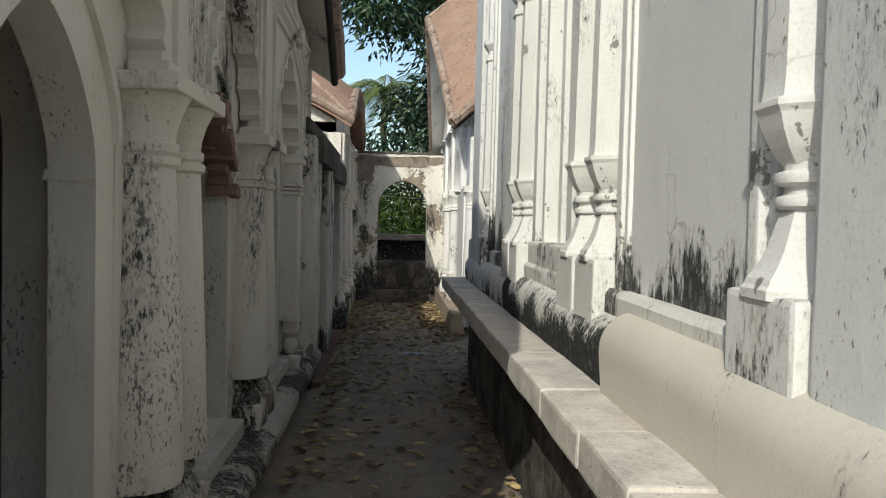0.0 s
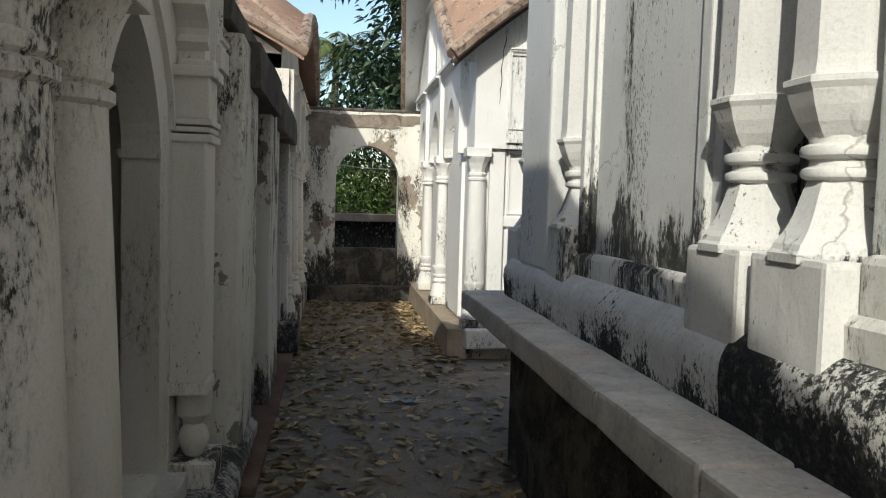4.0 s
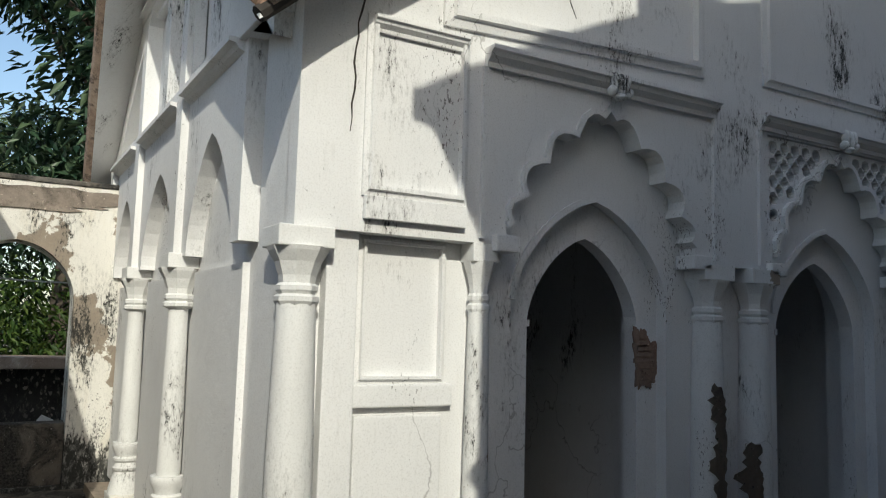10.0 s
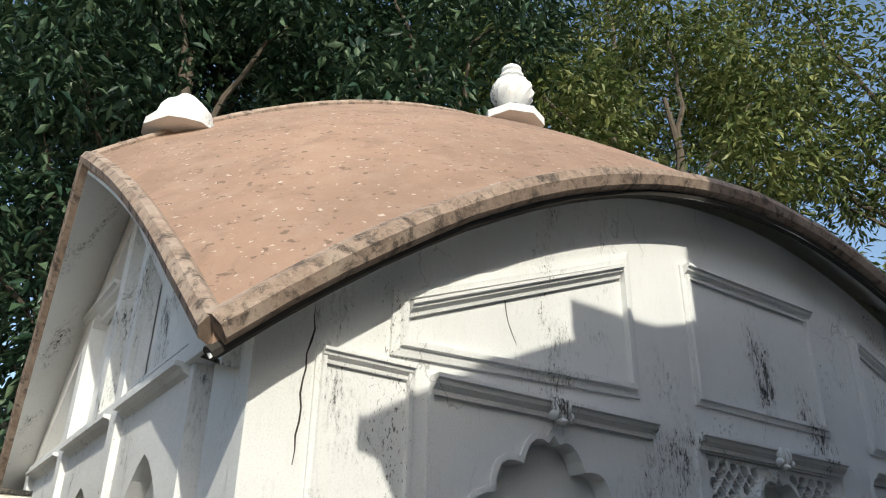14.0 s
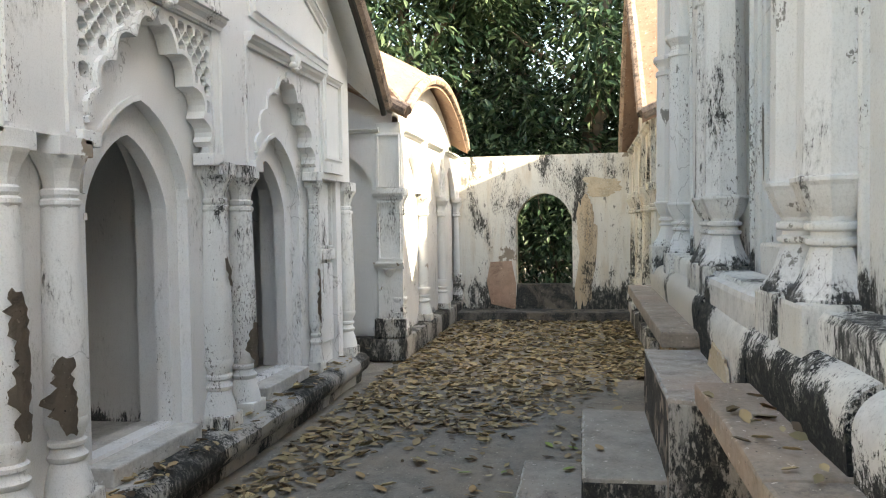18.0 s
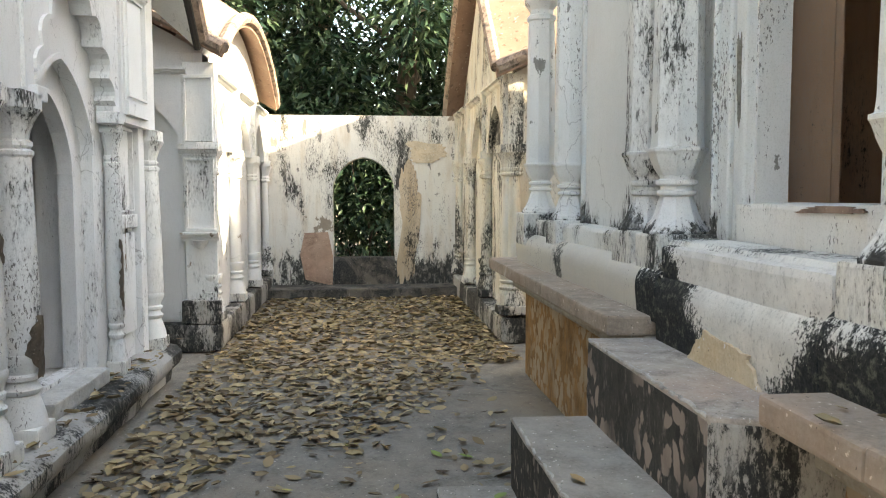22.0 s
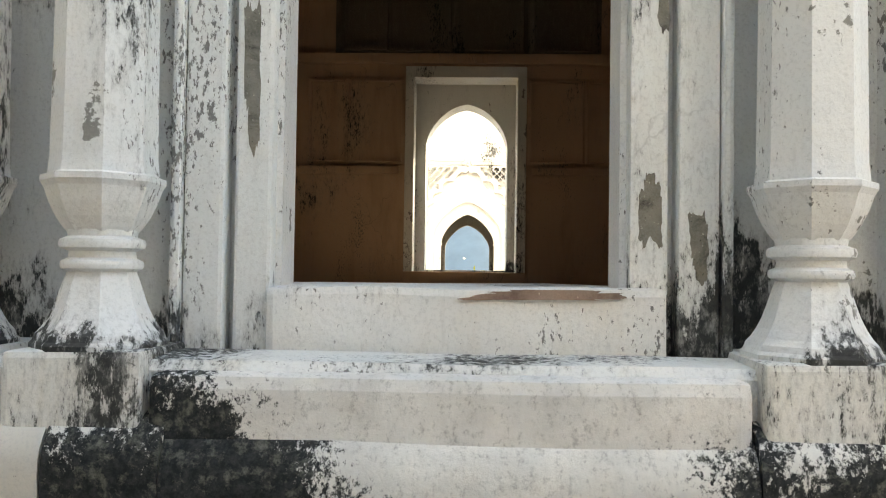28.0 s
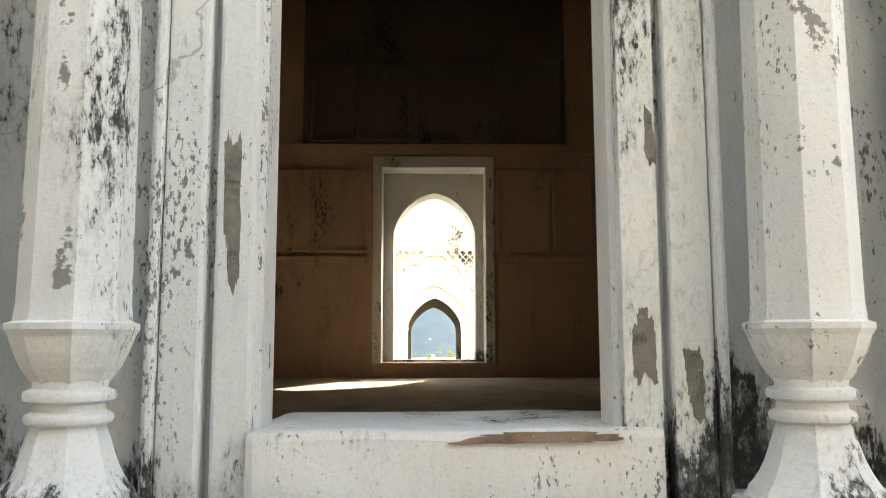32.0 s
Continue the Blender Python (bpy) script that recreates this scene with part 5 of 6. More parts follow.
tagged(coping, "dark weathered coping on the lane wall", "coping", kind="structure")
ewall = part("wall_east", rough_up(prism(bmesh.new(), Frame3((12.57, 0, 0), (0, 1, 0), (-1, 0, 0)), [(7.4, 0), (12.0, 0), (12.0, 2.44), (7.4, 2.44)], [arch(9.39, 10.23, 0.06, 1.42, 1.87, 12, 0.12)], -0.32, 0), 0.008, 3), M_EASTWALL)
tagged(ewall, "weathered ochre-stained court wall with an arched opening", "wall", kind="structure")
einf = part("parapet", rough_up(box(12.62, 12.84, 9.36, 10.26, 0.0, 0.5, 0.012), 0.01, 6), M_BODY)
tagged(einf, "low cement parapet filling the foot of the arch", "parapet", kind="structure")
ekerb = part("kerb", rough_up(box(12.05, 12.6, 8.5, 11.2, 0, 0.13, 0.02), 0.012, 5), M_BODY)
tagged(ekerb, "mouldy cement kerb at the foot of the court wall", "kerb", kind="structure")
patch = part("render_patch", rough_up(prism(bmesh.new(), Frame3((12.568, 0, 0), (0, 1, 0), (-1, 0, 0)), [(10.25, 0.12), (10.62, 0.2), (10.68, 0.55), (10.62, 0.84), (10.3, 0.86), (10.24, 0.5)], [], 0, 0.012), 0.01, 8), M_PINK, ewall)


# ---------------------------------------------------------------- corner rooms
def room(name, label, x0, x1, y0, y1, faces, wall, colm, h=2.62, rise=0.62, top=4.3, gable=False, pier=False):
    ob = thing(name, label, "room", at=((x0 + x1) / 2, (y0 + y1) / 2, 0))
    cx, cy = (x0 + x1) / 2, (y0 + y1) / 2

    def top_z(s):
        return h + rise * (1 - (2 * s - 1) ** 2)

    sides = {"S": ((x0, y0), (x1, y0), Vector((0, -1, 0))), "N": ((x1, y1), (x0, y1), Vector((0, 1, 0))), "W": ((x0, y1), (x0, y0), Vector((-1, 0, 0))), "E": ((x1, y0), (x1, y1), Vector((1, 0, 0)))}
    edge = []
    for key in "SENW":
        (ax, ay), (bx, by), n = sides[key]
        L = math.hypot(bx - ax, by - ay)
        fr = Frame3((ax, ay, 0), ((bx - ax) / L, (by - ay) / L, 0), n)
        pts = [(0, 0), (L, 0)] + [(L - L * i / 18, top_z(1 - i / 18) - 0.03) for i in range(19)]
        if gable and key in "NS":
            pts = [(0, 0), (L, 0), (L, h - 0.04), (L / 2, top - 0.12), (0, h - 0.04)]
        part("wall", prism(bmesh.new(), fr, pts, [], -0.3, -0.002 * "SENW".index(key)), wall, ob)
        for i in range(18):
            s = i / 18
            edge.append((Vector((ax, ay, 0)).lerp(Vector((bx, by, 0)), s), top_z(s)))
        if key in faces:
            n_b = max(2, round(L / 1.25))
            wb = L / n_b
            flank(fr, ob, wall, colm, [(k * wb + 0.2, (k + 1) * wb - 0.2) for k in range(n_b)], [k * wb for k in range(0, n_b + (0 if pier and key == "W" else 1))], 2.45, arch_top=2.25)
            part("plinth", rough_up(fbox(bmesh.new(), fr, -0.12, L + 0.12, 0, 0.25, -0.2, 0.14, 0.04), 0.012, 5, 4), M_PLINTH, ob, "mould-blackened plinth")
    if gable:
        rows = []
        for k in range(17):
            a = -1 + k / 8
            row = []
            for i in range(21):
                f = i / 20
                z = (h + rise * (1 - (2 * f - 1) ** 2)) * abs(a) + (top + 0.5 * rise * (1 - (2 * f - 1) ** 2)) * (1 - abs(a)) + 0.08 * math.sin(math.pi * (1 - abs(a)))
                row.append(Vector((cx + a * ((x1 - x0) / 2 + 0.24), y1 + 0.20 - (y1 - y0 + 0.4) * f, z - 0.02)))
            rows.append(row)
        rf = part("roof", sheet(bmesh.new(), rows, 0.09), M_ROOF, ob, "weathered brown curved roof", smooth=True)
        for i in (0, -1):
            part("eave_rim", tube(bmesh.new(), rows[i], 0.06), M_RIM, rf, "mould-dark rounded eave rim", smooth=True)
            part("verge_rim", tube(bmesh.new(), [r[i] for r in rows], 0.055), M_RIM, rf, "mould-dark rounded verge rim", smooth=True)
        return ob
    # curved four-sided roof
    edge.append(edge[0])
    rows = []
    for k in range(9):
        a = k / 8
        row = []
        for p, z in edge:
            out = (p - Vector((cx, cy, 0)))
            q = Vector((cx, cy, 0)) + out * (1.0 + 0.11 * (1 - a)) * (1 - a * 0.96)
            row.append(Vector((q.x, q.y, z - 0.02 + (top - z) * (a ** 0.85))))
        rows.append(row)
    rf = part("roof", sheet(bmesh.new(), rows, 0.09), M_ROOF, ob, "weathered brown curved roof", smooth=True)
    part("eave_rim", tube(bmesh.new(), rows[0], 0.06), M_RIM, rf, "mould-dark rounded eave rim", smooth=True)
    for i in (0, 18, 36, 54):
        part("hip_rim", tube(bmesh.new(), [r[i] + Vector((0, 0, 0.015)) for r in rows], 0.035), M_RIM, rf, smooth=True)
    return ob


ne_room = room("north_east_room", "white corner room with a curved brown roof beside the court", 8.75, 12.6, 11.2, 15.0, "SW", M_NORTH, M_NORTH_COL, pier=True)
room("south_east_room", "pale mould-streaked corner room with a curved brown roof", 8.85, 12.6, 4.6, 8.45, "NW", M_SOUTHEAST, M_SOUTHEAST, h=2.5, rise=0.5, gable=True)
room("north_west_room", "stained corner room with a curved brown roof beside the lane", -4.2, -0.66, 11.7, 15.3, "ES", M_CORNER, M_WEST_COL)

# corner pier of the north-east room: framed panels, a moulded shelf and a mouldy block
F_NE = Frame3((8.75, 11.36, 0), (0, -1, 0), (-1, 0, 0))
part("corner_pier", fbox(bmesh.new(), F_NE, 0.0, 0.27, 0.25, 2.5, -0.02, 0.075, 0.008), M_NORTH_COL, ne_room)
F_PIER = Frame3((8.675, 11.36, 0), (0, -1, 0), (-1, 0, 0))
for v0, v1 in ((1.84, 2.36), (1.09, 1.66)):
    frame_loop(F_PIER, [(0.03, v0), (0.24, v0), (0.24, v1), (0.03, v1)], ne_room, M_NORTH_COL, 0.035, 0.025)
cornice(F_PIER, -0.03, 0.29, 1.70, ne_room, M_NORTH_COL, 0.075, 0.07)
cornice(F_PIER, -0.03, 0.29, 0.97, ne_room, M_NORTH_COL, 0.075, 0.08)
part("bracket", lathe(bmesh.new(), F_PIER(0.13, 0, 0.02), [(0.02, 0.90), (0.05, 0.93), (0.07, 0.975)], 10), M_NORTH_COL, ne_room, smooth=True)
part("foot", rough_up(fbox(bmesh.new(), F_PIER, -0.03, 0.30, 0.25, 0.45, -0.03, 0.06, 0.012), 0.008, 8), M_PLINTH, ne_room, "mould-blackened block under the pier")

# ---------------------------------------------------------------- passage between the west hall and the corner room
gate = thing("side_passage", "mould-streaked posts and black lintels of a side passage", "gateway", at=(-0.9, 10, 0))
for y0, y1, x0 in ((8.12, 8.78, -1.1), (9.62, 10.32, -1.0), (11.45, 11.75, -1.1)):
    part("post", rough_up(box(x0, -0.57, y0, y1, 0, 2.06, 0.02), 0.010, 4, 4), M_WEST_MOULD, gate)
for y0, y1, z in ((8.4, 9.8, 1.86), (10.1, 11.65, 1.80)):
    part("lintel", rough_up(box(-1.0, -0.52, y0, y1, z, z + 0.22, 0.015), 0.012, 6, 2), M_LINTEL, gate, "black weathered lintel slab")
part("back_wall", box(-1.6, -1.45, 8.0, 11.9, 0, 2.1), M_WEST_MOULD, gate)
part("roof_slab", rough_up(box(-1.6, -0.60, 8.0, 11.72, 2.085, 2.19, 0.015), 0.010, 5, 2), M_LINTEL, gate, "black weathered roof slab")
part("passage_floor", rough_up(box(-1.45, -0.50, 8.2, 11.7, 0, 0.05, 0.01), 0.008, 6), M_RED, gate)
part("side_shelf", box(-1.02, -0.545, 11.40, 11.46, 0.88, 0.95, 0.008), M_WEST, gate)
part("side_pilaster", box(-0.96, -0.62, 11.40, 11.46, 0.30, 0.88, 0.008), M_WEST, gate)
part("pilaster_base", rough_up(box(-1.0, -0.46, 11.25, 11.5, 0.06, 0.30, 0.012), 0.01, 7), M_WEST_MOULD, gate)


# ---------------------------------------------------------------- trees and bushes
def leaf_mesh(name, centres, dirs, ups, length, width, mat, fold=0.25):
    """Many pointed, folded leaves as one mesh; arrays of places, directions and upward sides."""
    n = len(centres)
    d = dirs / np.linalg.norm(dirs, axis=1, keepdims=True)
    s = np.cross(d, ups)
    s /= np.linalg.norm(s, axis=1, keepdims=True) + 1e-9
    u = np.cross(s, d)
    L, W = length[:, None], width[:, None]
    base, tip = centres - d * L * 0.5, centres + d * L * 0.5 - u * L * 0.10
    mid = centres - u * W * fold * 0.6
    left, right = centres - d * L * 0.06 + s * W * 0.5 + u * W * fold, centres - d * L * 0.06 - s * W * 0.5 + u * W * fold
    co = np.stack([base, left, tip, right, mid], axis=1).reshape(-1, 3)
    k = np.arange(n)[:, None] * 5
    tri = np.concatenate([k + np.array([0, 4, 1]), k + np.array([1, 4, 2]), k + np.array([4, 3, 2]), k + np.array([0, 3, 4])], axis=1).reshape(-1)
    me = bpy.data.meshes.new(name)
    me.vertices.add(len(co))
    me.vertices.foreach_set("co", co.astype(np.float32).ravel())
    me.loops.add(len(tri))
    me.loops.foreach_set("vertex_index", tri.astype(np.int32))
    me.polygons.add(len(tri) // 3)
    me.polygons.foreach_set("loop_start", np.arange(0, len(tri), 3, dtype=np.int32))
    me.update(calc_edges=True)
    me.materials.append(mat)
    return me


def broad_leaves(name, centres, dirs, ups, length, width, mat, curl=0.15):
    """Fallen leaves with a rounded blade on both sides of a midrib, curling up at the edges and the tip."""
    n = len(centres)
    d = dirs / np.linalg.norm(dirs, axis=1, keepdims=True)
    s = np.cross(d, ups)
    s /= np.linalg.norm(s, axis=1, keepdims=True) + 1e-9
    u = np.cross(s, d)
    L, W = length[:, None], width[:, None]
    rs = np.random.default_rng(n)
    bend = rs.uniform(-0.6, 1.4, (n, 1)) * curl
    shape = [(-0.5, 0, 0), (-0.27, -0.40, 1), (0.05, -0.5, 1), (0.32, -0.28, 1), (0.52, 0, 0), (0.32, 0.28, 1), (0.05, 0.5, 1), (-0.27, 0.40, 1), (-0.12, 0, 0), (0.2, 0, 0)]
    co = np.stack([centres + d * L * a + s * W * b + u * (W * bend * e + L * bend * 0.8 * a * a) for a, b, e in shape], axis=1).reshape(-1, 3)
    k = np.arange(n)[:, None] * 10
    tri = np.concatenate([k + np.array(t) for t in ((0, 8, 1), (1, 8, 2), (8, 9, 2), (2, 9, 3), (3, 9, 4), (4, 9, 5), (5, 9, 6), (6, 9, 8), (6, 8, 7), (7, 8, 0))], axis=1).reshape(-1)
    me = bpy.data.meshes.new(name)
    me.vertices.add(len(co))
    me.vertices.foreach_set("co", co.astype(np.float32).ravel())
    me.loops.add(len(tri))
    me.loops.foreach_set("vertex_index", tri.astype(np.int32))
    me.polygons.add(len(tri) // 3)
    me.polygons.foreach_set("loop_start", np.arange(0, len(tri), 3, dtype=np.int32))
    me.update(calc_edges=True)
    me.materials.append(mat)
    return me


def clump_leaves(rng, clumps, per, length):
    """Leaves gathered in sprays round the ends of twigs."""
    c = np.repeat(clumps, per, axis=0)
    n = len(c)
    off = rng.normal(0, 1, (n, 3)) * np.array([0.30, 0.30, 0.20])
    dirs = off * np.array([1, 1, 0.5]) + np.array([0, 0, -0.22]) + rng.normal(0, 0.12, (n, 3))
    ups = rng.normal(0, 0.45, (n, 3)) + np.array([0, 0, 1])
    ln = length * rng.uniform(0.6, 1.3, n)
    return c + off, dirs, ups, ln, ln * rng.uniform(0.30, 0.42, n)


def crown_clumps(rng, blobs, density):
    """Ends of twigs spread through uneven lobes, thicker near their skin."""
    out = []
    for x, y, z, rx, ry, rz in blobs:
        n = int(density * (rx * ry * rz) ** (2 / 3))
        v = rng.normal(0, 1, (n, 3))
        v /= np.linalg.norm(v, axis=1, keepdims=True)
        r = rng.uniform(0.45, 1.08, (n, 1)) ** 0.7
        out.append(v * r * np.array([rx, ry, rz]) + np.array([x, y, z]))
    return np.concatenate(out)


def limb(pts, r0, r1, segs=8):
    bm = bmesh.new()
    P = [Vector(p) for p in pts]
    rings = []
    for i, p in enumerate(P):
        d = (P[min(i + 1, len(P) - 1)] - P[max(i - 1, 0)]).normalized()
        a = d.orthogonal().normalized()
        b = d.cross(a)
        r = (r0 + (r1 - r0) * i / (len(P) - 1)) * (1 + 0.1 * noise.noise(p * 2))
        rings.append([bm.verts.new(p + (a * math.cos(t) + b * math.sin(t)) * r) for t in [2 * math.pi * j / segs for j in range(segs)]])
    for a, b in zip(rings, rings[1:]):
        for j in range(segs):
            bm.faces.new((a[j], a[(j + 1) % segs], b[(j + 1) % segs], b[j]))
    bm.faces.new(list(reversed(rings[0])))
    bm.faces.new(rings[-1])
    return bm


def wander(rng, a, b, n=7, amount=0.25):
    a, b = Vector(a), Vector(b)
    return [a.lerp(b, i / n) + Vector(rng.normal(0, amount, 3)) * (0.0 if i == 0 else 0.6) for i in range(n + 1)]


def tree(name, label, at, height, low, spread, seed, density=50, per=28, length=0.215, mat=None):
    rng = np.random.default_rng(seed)
    ob = thing(name, label, "tree", group="trees round the court", at=(at[0], at[1], -0.05))
    top = Vector((at[0] + rng.normal(0, 0.5), at[1] + rng.normal(0, 0.5), height * 0.86))
    trunk = wander(rng, (at[0], at[1], -0.1), top, 9, 0.16)
    tk = part("trunk", limb(trunk, 0.10 + 0.018 * height, 0.05), M_BARK, ob, smooth=True)
    blobs = []
    n = 13
    for i in range(n):
        f = i / (n - 1)
        z = low + (height - low) * (f ** 0.9)
        ang = i * 2.4 + rng.uniform(-0.4, 0.4)
        reach = spread * (0.55 + 0.45 * math.sin(math.pi * min(1, f * 0.85 + 0.12))) * rng.uniform(0.6, 1.0) * (0.4 if i == n - 1 else 1)
        end = Vector((at[0] + reach * math.cos(ang), at[1] + reach * math.sin(ang), z))
        start = trunk[min(8, max(1, int((z - 0.8) / height * 9)))]
        part("limb", limb(wander(rng, start, end, 6, 0.12), 0.07, 0.018, 6), M_BARK, tk, smooth=True)
        r = spread * rng.uniform(0.42, 0.62)
        blobs.append((end.x, end.y, end.z, r, r, r * rng.uniform(0.6, 0.8)))
    cl = crown_clumps(rng, blobs, density)
    c, d, u, ln, wd = clump_leaves(rng, cl, per, length)
    me = leaf_mesh("crown", c - np.array([at[0], at[1], -0.05]), d, u, ln, wd, mat or M_LEAF)
    cr = new("crown", me)
    cr.parent = ob
    return ob


DARK_TREE = "tall leafy tree with a dense dark green crown"
TREES = [
    (2.3, 19.4, 12.5, 2.0, 2.6, 1), (5.6, 17.9, 12.0, 2.8, 2.3, 2), (8.6, 18.4, 12.0, 2.6, 2.2, 3), (12.2, 17.4, 14.0, 2.6, 2.6, 4), (15.6, 16.0, 15.5, 2.0, 2.7, 13),
    (-6.5, 26.5, 9.5, 2.5, 2.4, 12), (4.2, 23.0, 16.5, 4.0, 2.9, 5), (10.6, 22.5, 18.5, 4.0, 3.1, 6), (7.2, 26.0, 17.0, 4.0, 3.2, 14), (15.0, 21.0, 19.5, 3.0, 3.4, 15), (2.6, 24.0, 14.0, 3.0, 2.4, 16), (1.1, 21.2, 12.5, 3.2, 1.6, 17),
    (16.2, 12.6, 9.5, 1.2, 2.4, 7), (16.6, 9.2, 10.0, 0.9, 2.3, 8), (16.0, 5.6, 9.0, 1.2, 2.3, 9), (20.0, 11.0, 14.0, 1.5, 3.0, 10), (20.0, 6.5, 12.5, 1.5, 3.0, 11),
]
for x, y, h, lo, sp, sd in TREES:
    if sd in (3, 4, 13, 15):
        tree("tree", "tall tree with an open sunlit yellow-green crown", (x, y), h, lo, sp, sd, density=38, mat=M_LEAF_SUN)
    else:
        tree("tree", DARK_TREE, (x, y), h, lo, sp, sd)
tree("tree", "slim tree with sparse yellow-green leaves behind the hall", (7.4, 20.2), 13.5, 5.5, 2.2, 21, 26, 22, 0.2, M_BUSH)


def bush(label, x, y, rx, ry, h, seed, mat, density=90, length=0.15):
    rng = np.random.default_rng(seed)
    ob = thing("bush", label, "bush", group="bushes beyond the walls", at=(x, y, -0.05))
    for i in range(7):
        a = i * 0.9
        part("stem", limb(wander(rng, (x + 0.1 * math.cos(a), y + 0.1 * math.sin(a), -0.1), (x + 0.6 * rx * math.cos(a), y + 0.6 * ry * math.sin(a), h * rng.uniform(0.5, 0.85)), 5, 0.06), 0.03, 0.008, 6), M_BARK, ob, smooth=True)
    blobs = [(x + rng.uniform(-0.7, 0.7) * rx, y + rng.uniform(-0.6, 0.6) * ry, h * rng.uniform(0.25, 0.8), rx * 0.45, ry * 0.45, h * 0.3) for _ in range(9)]
    c, d, u, ln, wd = clump_leaves(rng, crown_clumps(rng, blobs, density), 16, length)
    cr = new("crown", leaf_mesh("crown", c - np.array([x, y, -0.05]), d, u, ln, wd, mat))
    cr.parent = ob


bush("bright green bush beyond the arched opening", 0.4, 19.6, 1.6, 0.9, 1.9, 31, M_BUSH, 90, 0.12)
bush("dense green shrubs beyond the lane wall", -0.6, 21.5, 2.2, 1.0, 3.2, 32, M_LEAF)
bush("dense green shrubs beyond the lane wall", 1.8, 22.0, 2.0, 1.0, 3.4, 33, M_LEAF)
bush("dark shrubs beyond the court wall", 14.9, 9.6, 1.2, 1.6, 2.3, 34, M_LEAF, 60, 0.16)
bush("dark shrubs beyond the court wall", 15.0, 12.0, 1.2, 1.4, 3.0, 35, M_LEAF, 60, 0.16)
bush("dark shrubs beyond the court wall", 14.9, 7.2, 1.2, 1.4, 3.0, 36, M_LEAF, 60, 0.16)
bm = bmesh.new()
hill_top = [bm.verts.new((-70 + 140 * i / 40, -75 - 0.3 * i, 6.0 + 5.0 * noise.noise(Vector((i * 0.16, 3, 0))) + 1.2 * noise.noise(Vector((i * 0.9, 1, 0))))) for i in range(41)]
hill_foot = [bm.verts.new((v.co.x, v.co.y + 14, -1.0)) for v in hill_top]
for i in range(40):
    bm.faces.new((hill_foot[i], hill_foot[i + 1], hill_top[i + 1], hill_top[i]))
# Distance haze is put into the hills' blue-grey base colour.
tagged(part("backdrop", bm, plain("hazy_hills", (0.085, 0.125, 0.15), 1.0, 0.3, 0.4), smooth=True), "hazy blue wooded hills far beyond the south hall", "hills", kind="structure")
bush("yellow-green bush beyond the south hall", 3.86, -5.6, 0.35, 0.4, 1.15, 37, M_SPROUT)


def palm(x, y, h, seed):
    rng = np.random.default_rng(seed)
    ob = thing("palm_tree", "pale green coconut palm with drooping fronds", "palm tree", at=(x, y, -0.05))
    part("trunk", limb(wander(rng, (x, y, -0.1), (x, y, h), 8, 0.08), 0.16, 0.10), M_BARK, ob, smooth=True)
    for i in range(19):
        a, lift = i * 2.4, 0.9 - 1.3 * (i / 18)
        L = rng.uniform(1.9, 2.5)
        pts = []
        for k in range(15):
            f = k / 14
            r = L * (f * 0.92)
            pts.append(Vector((x + r * math.cos(a), y + r * math.sin(a), h + L * (lift * f - 0.85 * f * f))))
        fr = part("frond", limb(pts, 0.022, 0.004, 5), M_PALM, ob)
        c, d, ln = [], [], []
        for k in range(1, 60):
            f = k / 60
            p = pts[int(f * 14)].lerp(pts[min(14, int(f * 14) + 1)], f * 14 - int(f * 14))
            t = (pts[min(14, int(f * 14) + 1)] - pts[int(f * 14)]).normalized()
            sd = t.cross(Vector((0, 0, 1))).normalized()
            for s in (-1, 1):
                v = sd * s * 0.8 + t * 0.55 + Vector((0, 0, -0.45))
                l = 0.62 * math.sin(math.pi * (0.12 + 0.8 * f)) ** 0.6
                c.append(p + v.normalized() * l * 0.5)
                d.append(v)
                ln.append(l)
        ln = np.array(ln)
        bl = new("leaflet", leaf_mesh("leaflet", np.array(c) - np.array([x, y, -0.05]), np.array(d), np.tile([0.0, 0, 1], (len(c), 1)), ln, ln * 0.045, M_PALM))
        bl.parent = fr


palm(-0.3, 30.0, 6.0, 41)
palm(-4.5, 34.0, 7.0, 42)
palm(17.6, 12.0, 7.0, 43)


# ---------------------------------------------------------------- beyond the openings
low = thing("low_wall", "low brown wall with a worn stone slab beyond the arched opening", "wall", at=(0.2, 17.6, 0))
part("body", rough_up(box(-2.2, 2.6, 17.6, 17.9, -0.05, 0.98, 0.01), 0.01, 4), M_STEP_DARK, low)
part("slab", rough_up(box(-2.3, 2.7, 17.35, 17.95, 0.975, 1.09, 0.012), 0.012, 5, 3), M_SLAB, low, "worn pale slab")
bank = part("bank", rough_up(box(-2.4, 2.8, 16.2, 17.5, -0.1, 0.42, 0.03), 0.03, 3, 3), M_LINTEL)
tagged(bank, "dark cement bank behind the arched opening", "bank")
bm = bmesh.new()
q = [bm.verts.new(p) for p in ((0.50, 16.62, 0.43), (0.72, 16.68, 0.43), (0.70, 16.74, 0.55), (0.60, 16.72, 0.60), (0.52, 16.70, 0.50))]
bm.faces.new(q)
bmesh.ops.solidify(bm, geom=bm.faces[:], thickness=0.004)
tagged(part("paper_scrap", bm, M_PAPER), "crumpled scrap of white paper on the bank", "paper")
pts = [(-1.2 + 3.0 * i / 16, 16.0, 2.0 - 0.12 * i / 16 - 0.16 * math.sin(math.pi * i / 16)) for i in range(17)]
tagged(part("cable", tube(bmesh.new(), pts, 0.008, 6), M_CABLE, smooth=True), "thin white cable slung behind the arched opening", "cable")


# ---------------------------------------------------------------- fallen leaves
rng = np.random.default_rng(77)


